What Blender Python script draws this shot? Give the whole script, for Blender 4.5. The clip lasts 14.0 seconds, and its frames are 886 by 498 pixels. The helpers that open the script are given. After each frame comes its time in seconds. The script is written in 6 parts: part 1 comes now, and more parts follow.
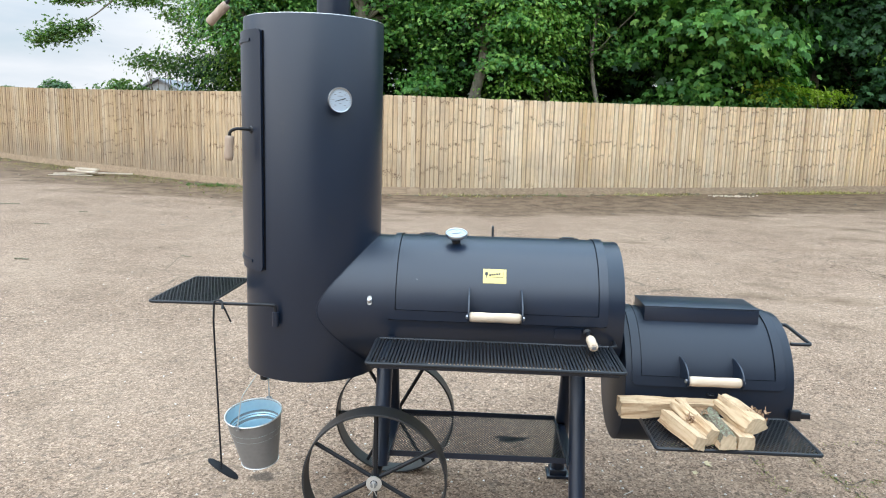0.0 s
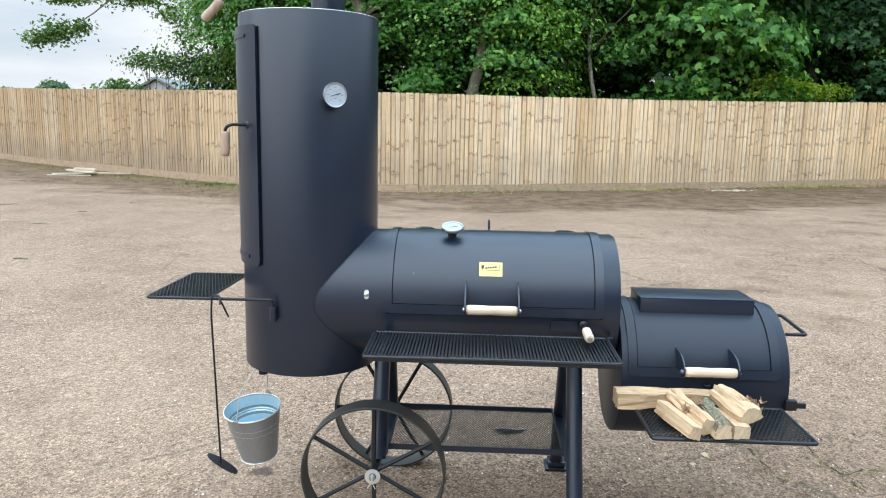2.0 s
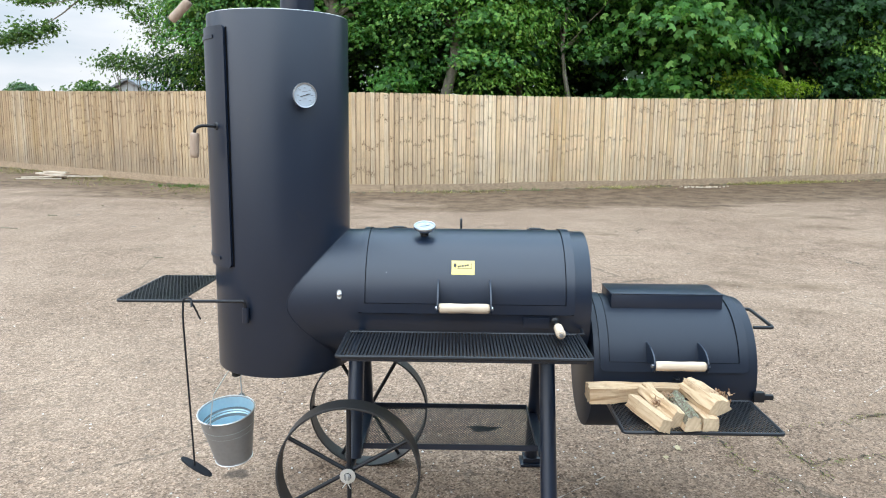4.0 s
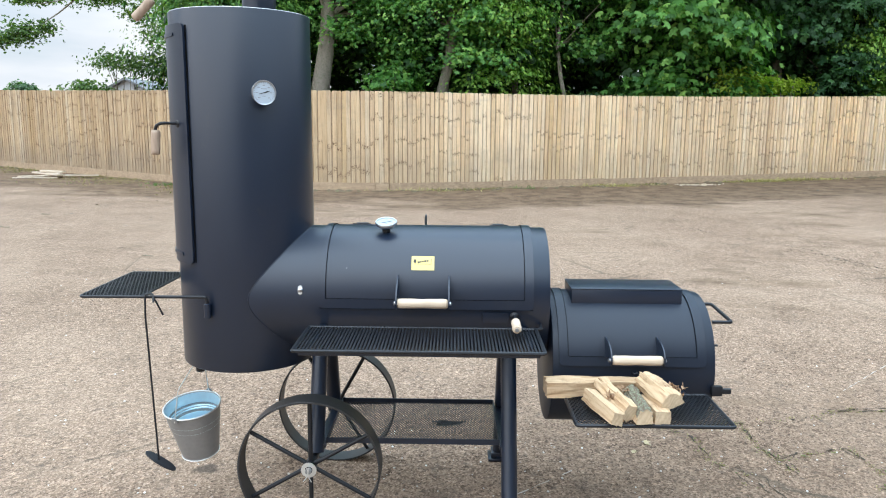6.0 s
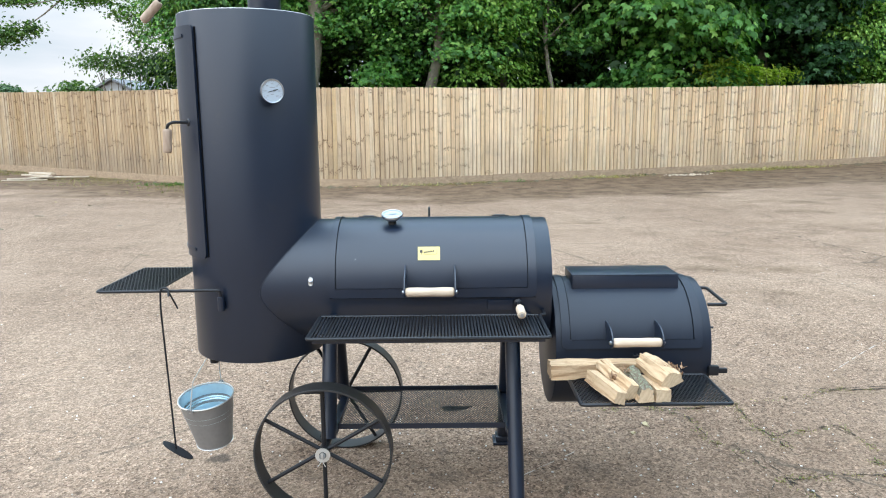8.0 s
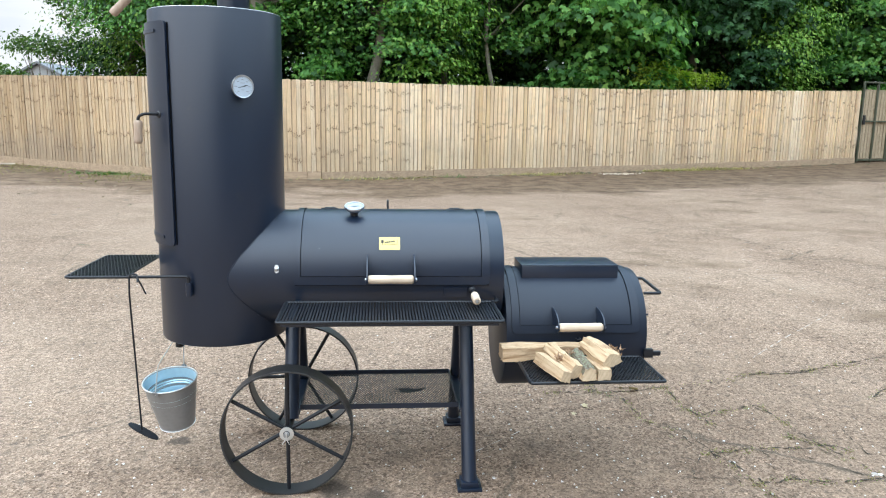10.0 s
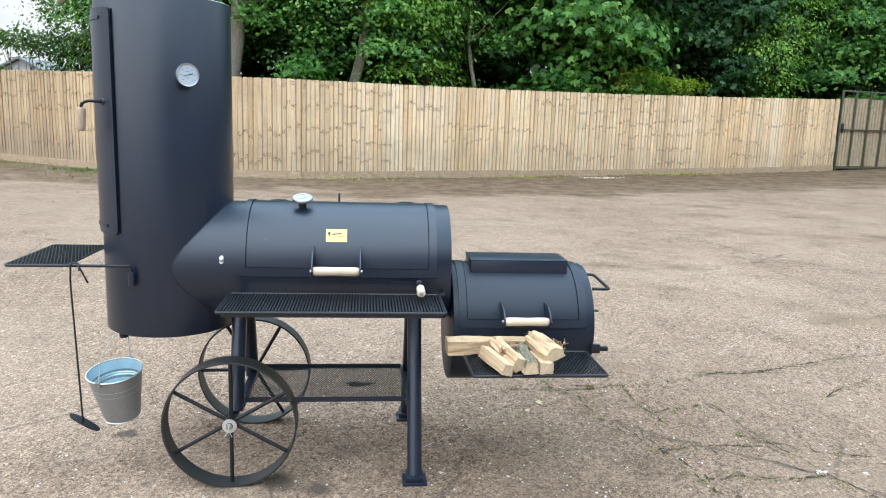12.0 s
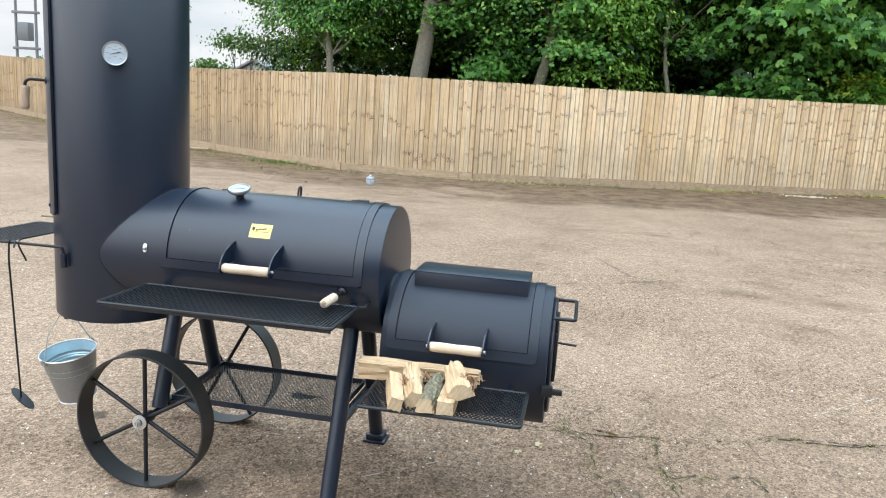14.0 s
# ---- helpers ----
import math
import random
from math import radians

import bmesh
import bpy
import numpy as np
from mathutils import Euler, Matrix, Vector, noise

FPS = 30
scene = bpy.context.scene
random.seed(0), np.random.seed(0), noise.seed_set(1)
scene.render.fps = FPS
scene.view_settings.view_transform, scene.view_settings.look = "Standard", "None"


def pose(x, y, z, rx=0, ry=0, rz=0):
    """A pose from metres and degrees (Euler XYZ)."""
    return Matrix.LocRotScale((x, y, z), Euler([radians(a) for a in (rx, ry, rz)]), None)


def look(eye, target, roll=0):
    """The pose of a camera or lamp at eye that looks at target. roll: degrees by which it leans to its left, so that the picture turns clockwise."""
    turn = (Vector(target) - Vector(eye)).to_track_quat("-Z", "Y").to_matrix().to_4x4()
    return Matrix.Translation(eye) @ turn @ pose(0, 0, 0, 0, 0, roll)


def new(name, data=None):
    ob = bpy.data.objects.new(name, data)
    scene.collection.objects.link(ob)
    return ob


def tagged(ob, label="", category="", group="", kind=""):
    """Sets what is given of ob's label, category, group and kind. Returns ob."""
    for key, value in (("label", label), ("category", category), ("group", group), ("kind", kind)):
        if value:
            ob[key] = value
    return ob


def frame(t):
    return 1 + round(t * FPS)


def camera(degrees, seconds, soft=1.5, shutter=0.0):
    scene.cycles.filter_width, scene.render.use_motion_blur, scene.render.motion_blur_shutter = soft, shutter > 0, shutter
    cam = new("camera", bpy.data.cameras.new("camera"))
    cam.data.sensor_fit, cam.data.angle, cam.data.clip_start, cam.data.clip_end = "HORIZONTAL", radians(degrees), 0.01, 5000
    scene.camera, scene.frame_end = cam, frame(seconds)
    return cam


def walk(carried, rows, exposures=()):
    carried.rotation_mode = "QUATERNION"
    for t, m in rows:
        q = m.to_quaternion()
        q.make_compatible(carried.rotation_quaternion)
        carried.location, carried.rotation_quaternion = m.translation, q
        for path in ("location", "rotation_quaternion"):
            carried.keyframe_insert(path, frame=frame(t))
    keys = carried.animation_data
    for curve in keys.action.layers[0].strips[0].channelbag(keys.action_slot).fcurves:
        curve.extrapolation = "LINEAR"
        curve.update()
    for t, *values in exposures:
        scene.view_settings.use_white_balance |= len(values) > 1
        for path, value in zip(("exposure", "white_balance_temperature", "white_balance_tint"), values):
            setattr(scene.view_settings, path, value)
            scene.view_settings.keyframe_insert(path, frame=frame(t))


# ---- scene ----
cam = camera(61.9, 14.0, soft=1.1)
PATH = [
    (0, (0.448, -2.656, 1.443), (0.363, -0.683, 1.123), 1.6),
    (0.5, (0.444, -2.671, 1.444), (0.347, -0.698, 1.128), 1.7),
    (1, (0.451, -2.672, 1.438), (0.345, -0.7, 1.121), 1.5),
    (1.5, (0.464, -2.663, 1.428), (0.364, -0.691, 1.105), 1.2),
    (2, (0.461, -2.668, 1.432), (0.377, -0.696, 1.105), 1.1),
    (2.5, (0.457, -2.674, 1.433), (0.395, -0.701, 1.107), 1.1),
    (3, (0.46, -2.677, 1.435), (0.419, -0.703, 1.113), 1.0),
    (5.5, (0.58, -2.688, 1.426), (0.563, -0.717, 1.089), 0.5),
    (6, (0.626, -2.701, 1.427), (0.599, -0.728, 1.096), 0.5),
    (6.5, (0.633, -2.709, 1.426), (0.598, -0.737, 1.098), 0.2),
    (7, (0.64, -2.716, 1.424), (0.601, -0.744, 1.095), -0.2),
    (9.3, (0.472, -2.941, 1.436), (0.582, -0.978, 1.073), 0.3),
    (9.5, (0.473, -2.957, 1.44), (0.604, -0.994, 1.077), 0.6),
    (10, (0.481, -2.973, 1.44), (0.653, -1.012, 1.083), 1.0),
    (10.5, (0.478, -2.99, 1.441), (0.673, -1.03, 1.095), 1.2),
    (11, (0.48, -3.005, 1.434), (0.684, -1.045, 1.094), 1.2),
    (11.5, (0.511, -2.997, 1.428), (0.719, -1.038, 1.086), 1.3),
    (12, (0.632, -2.988, 1.405), (0.841, -1.029, 1.057), 1.9),
    (12.5, (0.902, -2.977, 1.391), (1.079, -1.016, 1.042), 2.7),
    (13, (1.133, -2.827, 1.385), (1.234, -0.86, 1.035), 3.7),
    (13.5, (1.354, -2.627, 1.398), (1.266, -0.659, 1.05), 4.7),
    (14, (1.617, -2.552, 1.391), (1.261, -0.617, 1.032), 3.5),
]
walk(cam, [(t, look(eye, target, roll)) for t, eye, target, roll in PATH], [(0, 0.29, 6370, 11.5), (3, 0.29, 6370, 11.5), (6.5, 0.32, 6350, 11.5), (9.5, 0.32, 6340, 11.5), (10.3, 0.35, 6320, 11.5), (12.3, 0.36, 6330, 11.5), (13, 0.37, 6400, 11.5), (13.5, 0.37, 6620, 11.5), (14, 0.34, 6640, 11.5)])

# ---- light: bright overcast sky, broad weak sun ----
SUN_EL, SUN_AZ = 56.0, 230.0
world = bpy.data.worlds.new("sky")
scene.world = world
world.use_nodes = True
wn, wl = world.node_tree.nodes, world.node_tree.links
wn.clear()
w_out = wn.new("ShaderNodeOutputWorld")
w_sky = wn.new("ShaderNodeTexSky")
w_sky.sky_type = 'NISHITA'
w_sky.sun_disc = False
w_sky.sun_elevation, w_sky.sun_rotation = radians(SUN_EL), radians(SUN_AZ)
w_sky.air_density, w_sky.dust_density = 1.0, 1.5
w_bg = wn.new("ShaderNodeBackground")
w_bg.inputs["Strength"].default_value = 0.15
w_cloud = wn.new("ShaderNodeBackground")
w_cloud.inputs["Strength"].default_value = 0.92
w_tc = wn.new("ShaderNodeTexCoord")
w_map = wn.new("ShaderNodeMapping")
w_map.inputs["Scale"].default_value = (1.0, 1.0, 4.5)
w_noise = wn.new("ShaderNodeTexNoise")
w_noise.inputs["Scale"].default_value = 2.1
w_noise.inputs["Detail"].default_value = 7.0
w_noise.inputs["Roughness"].default_value = 0.52
w_cov = wn.new("ShaderNodeValToRGB")
w_cov.color_ramp.elements[0].position, w_cov.color_ramp.elements[0].color = 0.26, (0.45, 0.45, 0.45, 1)
w_cov.color_ramp.elements[1].position, w_cov.color_ramp.elements[1].color = 0.46, (1, 1, 1, 1)
w_tone = wn.new("ShaderNodeValToRGB")
w_tone.color_ramp.elements[0].position, w_tone.color_ramp.elements[0].color = 0.38, (0.66, 0.75, 0.82, 1)
w_tone.color_ramp.elements[1].position, w_tone.color_ramp.elements[1].color = 0.60, (0.97, 0.99, 1.0, 1)
w_mix = wn.new("ShaderNodeMixShader")
wl.new(w_tc.outputs["Generated"], w_map.inputs["Vector"])
wl.new(w_map.outputs["Vector"], w_noise.inputs["Vector"])
wl.new(w_noise.outputs["Fac"], w_cov.inputs["Fac"])
wl.new(w_noise.outputs["Fac"], w_tone.inputs["Fac"])
wl.new(w_sky.outputs["Color"], w_bg.inputs["Color"])
wl.new(w_cov.outputs["Color"], w_mix.inputs["Fac"])
wl.new(w_bg.outputs["Background"], w_mix.inputs[1])
wl.new(w_cloud.outputs["Background"], w_mix.inputs[2])
wl.new(w_mix.outputs["Shader"], w_out.inputs["Surface"])
# an overcast sky grows brighter towards the zenith
w_sep = wn.new("ShaderNodeSeparateXYZ")
w_up = wn.new("ShaderNodeMapRange")
w_up.inputs["From Min"].default_value, w_up.inputs["From Max"].default_value = 0.08, 1.0
w_up.inputs["To Min"].default_value, w_up.inputs["To Max"].default_value = 0.84, 3.4
w_up.interpolation_type = 'SMOOTHSTEP'
wl.new(w_tc.outputs["Generated"], w_sep.inputs["Vector"])
wl.new(w_sep.outputs["Z"], w_up.inputs["Value"])
wl.new(w_up.outputs[0], w_cloud.inputs["Strength"])
w_hue = wn.new("ShaderNodeValToRGB")
w_hue.color_ramp.elements[0].position, w_hue.color_ramp.elements[0].color = 0.05, (1.0, 1.0, 1.0, 1)
w_hue.color_ramp.elements[1].position, w_hue.color_ramp.elements[1].color = 0.75, (0.68, 0.86, 1.0, 1)
w_tint = wn.new("ShaderNodeMix")
w_tint.data_type, w_tint.blend_type = 'RGBA', 'MULTIPLY'
w_tint.inputs[0].default_value = 1.0
wl.new(w_sep.outputs["Z"], w_hue.inputs["Fac"])
wl.new(w_tone.outputs["Color"], w_tint.inputs[6])
wl.new(w_hue.outputs["Color"], w_tint.inputs[7])
wl.new(w_tint.outputs[2], w_cloud.inputs["Color"])

sun_data = bpy.data.lights.new("sun", 'SUN')
sun_data.energy, sun_data.angle, sun_data.color = 1.8, radians(98), (1.0, 0.95, 0.88)
sun = new("sun", sun_data)
sun_dir = Vector((math.sin(radians(SUN_AZ)) * math.cos(radians(SUN_EL)), math.cos(radians(SUN_AZ)) * math.cos(radians(SUN_EL)), math.sin(radians(SUN_EL))))
sun.matrix_world = look(sun_dir * 40, (0, 0, 0))


# ---- materials ----
def mat(name, base, rough=0.5, metal=0.0, spec=0.5):
    m = bpy.data.materials.new(name)
    m.use_nodes = True
    b = m.node_tree.nodes["Principled BSDF"]
    b.inputs["Base Color"].default_value = (*base, 1)
    b.inputs["Roughness"].default_value = rough
    b.inputs["Metallic"].default_value = metal
    b.inputs["Specular IOR Level"].default_value = spec
    return m


class Net:
    """A short hand for adding nodes to a material."""

    def __init__(self, m):
        self.m, self.n, self.l = m, m.node_tree.nodes, m.node_tree.links
        self.b = self.n["Principled BSDF"]

    def node(self, kind, values=None, **props):
        n = self.n.new(kind)
        for k, v in props.items():
            setattr(n, k, v)
        for k, v in (values or {}).items():
            self.put(n.inputs[k], v)
        return n

    def put(self, socket, v):
        if isinstance(v, bpy.types.NodeSocket):
            self.l.new(v, socket)
        else:
            socket.default_value = v

    def coords(self, kind="Object", scale=(1, 1, 1), shift=None):
        tc = self.node("ShaderNodeTexCoord")
        vec = tc.outputs[kind]
        if shift is not None:
            add = self.node("ShaderNodeVectorMath", operation='ADD')
            self.put(add.inputs[0], vec)
            self.put(add.inputs[1], shift)
            vec = add.outputs[0]
        mp = self.node("ShaderNodeMapping", {"Vector": vec})
        mp.inputs["Scale"].default_value = scale
        return mp.outputs["Vector"]

    def noise(self, vec, scale, detail=4.0, rough=0.55, out="Fac"):
        n = self.node("ShaderNodeTexNoise", {"Vector": vec, "Scale": scale, "Detail": detail, "Roughness": rough})
        return n.outputs[out]

    def ramp(self, fac, stops):
        r = self.node("ShaderNodeValToRGB", {"Fac": fac})
        e = r.color_ramp.elements
        while len(e) < len(stops):
            e.new(0.5)
        for i, (p, c) in enumerate(stops):
            e[i].position = p
            e[i].color = (*c, 1) if len(c) == 3 else c
        return r.outputs["Color"]

    def mix(self, fac, a, b, kind='MIX'):
        x = self.node("ShaderNodeMix", data_type='RGBA', blend_type=kind)
        self.put(x.inputs[0], fac)
        self.put(x.inputs[6], a if isinstance(a, bpy.types.NodeSocket) else (*a, 1))
        self.put(x.inputs[7], b if isinstance(b, bpy.types.NodeSocket) else (*b, 1))
        return x.outputs[2]

    def math(self, op, a, b=0.0):
        x = self.node("ShaderNodeMath", operation=op)
        self.put(x.inputs[0], a)
        self.put(x.inputs[1], b)
        return x.outputs[0]

    def random(self):
        return self.node("ShaderNodeObjectInfo").outputs["Random"]

    def island(self):
        return self.node("ShaderNodeNewGeometry").outputs["Random Per Island"]

    def bump(self, height, strength, dist=0.002):
        bp = self.node("ShaderNodeBump", {"Height": height, "Strength": strength, "Distance": dist})
        self.l.new(bp.outputs["Normal"], self.b.inputs["Normal"])

    def color(self, c):
        self.put(self.b.inputs["Base Color"], c)

    def rough(self, fac, lo, hi):
        r = self.node("ShaderNodeMapRange", {"Value": fac, "To Min": lo, "To Max": hi})
        self.put(self.b.inputs["Roughness"], r.outputs[0])


def painted_steel(name, base, lo, hi, gloss=0.64):
    m = mat(name, base, 0.4, 0.0, gloss)
    k = Net(m)
    v = k.coords()
    big, fine = k.noise(v, 3.2, 5), k.noise(v, 380.0, 2)
    dust = k.noise(v, 17.0, 6, 0.7)
    c = k.mix(big, tuple(x * 0.82 for x in base), tuple(x * 1.2 for x in base))
    c = k.mix(k.ramp(dust, [(0.62, (0, 0, 0)), (0.82, (0.35, 0.35, 0.35))]), c, (0.03, 0.03, 0.03))
    chip = k.node("ShaderNodeTexVoronoi", {"Vector": v, "Scale": 21.0})
    few = k.math('GREATER_THAN', k.math('MULTIPLY', chip.outputs["Color"], 1.0), 0.86)
    c = k.mix(k.math('MULTIPLY', few, k.math('LESS_THAN', chip.outputs["Distance"], 0.035)), c, (0.30, 0.30, 0.30))
    k.color(c)
    k.rough(big, lo, hi)
    k.bump(fine, 0.12, 0.0006)
    return m


M_PAINT = painted_steel("satin_black_paint", (0.0056, 0.0126, 0.0285), 0.31, 0.40)
# duller shaded copy of the satin paint, so that the firebox reads darker
M_FIRE = painted_steel("firebox_dimmed_black_paint", (0.0070, 0.0128, 0.0255), 0.40, 0.50, 0.42)
M_ROD = painted_steel("black_rod_paint", (0.0070, 0.0085, 0.012), 0.38, 0.50, 0.46)
M_TYRE = painted_steel("worn_black_steel_band", (0.018, 0.018, 0.019), 0.42, 0.6)


def wood(name, pale, dark, grain=(6, 60, 60), rnd=True, rough=0.65):
    m = mat(name, pale, rough, 0, 0.3)
    k = Net(m)
    shift = None
    if rnd:
        vm = k.node("ShaderNodeVectorMath", operation='SCALE')
        vm.inputs[0].default_value = (37.0, 91.0, 53.0)
        k.put(vm.inputs[3], k.random())
        shift = vm.outputs[0]
    g = k.noise(k.coords(scale=grain, shift=shift), 1.0, 6, 0.6)
    blot = k.noise(k.coords(scale=(9, 9, 9), shift=shift), 1.0, 3)
    c = k.mix(k.ramp(g, [(0.30, (0, 0, 0)), (0.68, (1, 1, 1))]), dark, pale)
    c = k.mix(k.ramp(blot, [(0.45, (0, 0, 0)), (0.75, (0.5, 0.5, 0.5))]), c, tuple(x * 0.8 for x in dark))
    k.color(c)
    k.bump(g, 0.35, 0.002)
    return m


M_GRIP = wood("pale_turned_wood", (0.74, 0.61, 0.47), (0.56, 0.42, 0.29), (8, 90, 90), False)
M_GRIP_OLD = wood("greyed_turned_wood", (0.50, 0.38, 0.29), (0.36, 0.26, 0.19), (90, 90, 8), False)
def split_log():
    m = mat("split_firewood", (0.7, 0.58, 0.42), 0.85, 0, 0.25)
    k = Net(m)
    vm = k.node("ShaderNodeVectorMath", operation='SCALE')
    vm.inputs[0].default_value = (37.0, 91.0, 53.0)
    k.put(vm.inputs[3], k.random())
    g = k.noise(k.coords(scale=(5, 75, 75), shift=vm.outputs[0]), 1.0, 8, 0.68)
    wide = k.noise(k.coords(scale=(3, 22, 22), shift=vm.outputs[0]), 1.0, 4, 0.6)
    blot = k.noise(k.coords(scale=(14, 26, 26), shift=vm.outputs[0]), 1.0, 5, 0.65)
    c = k.ramp(g, [(0.28, (0.22, 0.125, 0.065)), (0.40, (0.44, 0.285, 0.16)), (0.52, (0.57, 0.405, 0.25)), (0.76, (0.66, 0.495, 0.335))])
    c = k.mix(k.ramp(wide, [(0.50, (0, 0, 0)), (0.66, (0.55, 0.55, 0.55))]), c, (0.50, 0.345, 0.205))
    c = k.mix(k.ramp(blot, [(0.55, (0, 0, 0)), (0.66, (0.65, 0.65, 0.65))]), c, (0.31, 0.195, 0.11))
    tc = k.node("ShaderNodeTexCoord")
    nx = k.node("ShaderNodeSeparateXYZ", {"Vector": tc.outputs["Normal"]})
    cut = k.math('GREATER_THAN', k.math('ABSOLUTE', nx.outputs["X"]), 0.8)
    rings = k.node("ShaderNodeTexWave", {"Vector": k.coords(shift=vm.outputs[0]), "Scale": 26.0, "Distortion": 9.0, "Detail": 3.0}, wave_type='RINGS', rings_direction='X')
    end = k.mix(rings.outputs["Fac"], (0.55, 0.42, 0.28), (0.62, 0.49, 0.33))
    end = k.mix(k.ramp(blot, [(0.45, (0, 0, 0)), (0.70, (0.6, 0.6, 0.6))]), end, (0.36, 0.26, 0.17))
    k.color(k.mix(cut, c, end))
    k.bump(k.mix(0.5, g, wide), 0.6, 0.004)
    return m


M_LOG = split_log()
M_BATTEN = wood("bleached_scrap_batten", (0.70, 0.60, 0.48), (0.5, 0.4, 0.3), (5, 60, 60), True, 0.8)


def bark_material(name, a, b, moss, fine=1.0):
    m = mat(name, a, 0.9, 0, 0.2)
    k = Net(m)
    v = k.coords(scale=(10 * fine, 10 * fine, 3 * fine))
    n1, n2 = k.noise(v, 2.2, 7, 0.7), k.noise(k.coords(scale=(14 * fine, 14 * fine, 14 * fine)), 2.0, 5)
    c = k.mix(n1, a, b)
    c = k.mix(k.ramp(n2, [(0.48, (0, 0, 0)), (0.62, (1, 1, 1))]), c, moss)
    k.color(c)
    k.bump(n1, 0.8, 0.02)
    return m


M_BARK = bark_material("mossy_log_bark", (0.12, 0.09, 0.065), (0.30, 0.25, 0.18), (0.31, 0.34, 0.23), 3.6)
M_DRYBARK = bark_material("dry_bark_strip", (0.24, 0.135, 0.075), (0.50, 0.33, 0.20), (0.34, 0.22, 0.14))
M_TRUNK = bark_material("grey_tree_bark", (0.17, 0.145, 0.12), (0.36, 0.31, 0.26), (0.19, 0.19, 0.13))


def galvanised(name, base, rough):
    m = mat(name, base, rough, 0.55)
    k = Net(m)
    vor = k.node("ShaderNodeTexVoronoi", {"Vector": k.coords(), "Scale": 60.0})
    n = k.noise(k.coords(), 30.0, 4)
    k.color(k.mix(k.math('MULTIPLY', vor.outputs["Distance"], 0.35), tuple(x * 0.85 for x in base), tuple(min(1, x * 1.12) for x in base)))
    k.rough(n, rough - 0.08, rough + 0.12)
    return m


M_ZINC = galvanised("galvanised_zinc", (0.36, 0.37, 0.375), 0.40)
# blue in the base colour stands in for the sky reflected inside
M_ZINC_IN = galvanised("sky_tinted_zinc", (0.66, 0.87, 0.98), 0.30)
M_CHROME = mat("satin_chrome", (0.56, 0.58, 0.61), 0.32, 1.0)
M_BRASS = mat("brushed_brass_plate", (0.70, 0.545, 0.20), 0.45, 0.4)
M_DIAL = mat("white_dial_enamel", (0.46, 0.53, 0.60), 0.4)
M_INK = mat("black_print", (0.02, 0.02, 0.02), 0.5)
# flat black for strips drawn in place of dark gaps and their shade
M_GAP = mat("matt_black_gap_shade", (0.004, 0.004, 0.005), 0.9, 0, 0.1)
M_GREYINK = mat("grey_print", (0.25, 0.26, 0.28), 0.5)
M_WASHER = mat("zinc_plated_washer", (0.68, 0.68, 0.66), 0.35, 0.7)


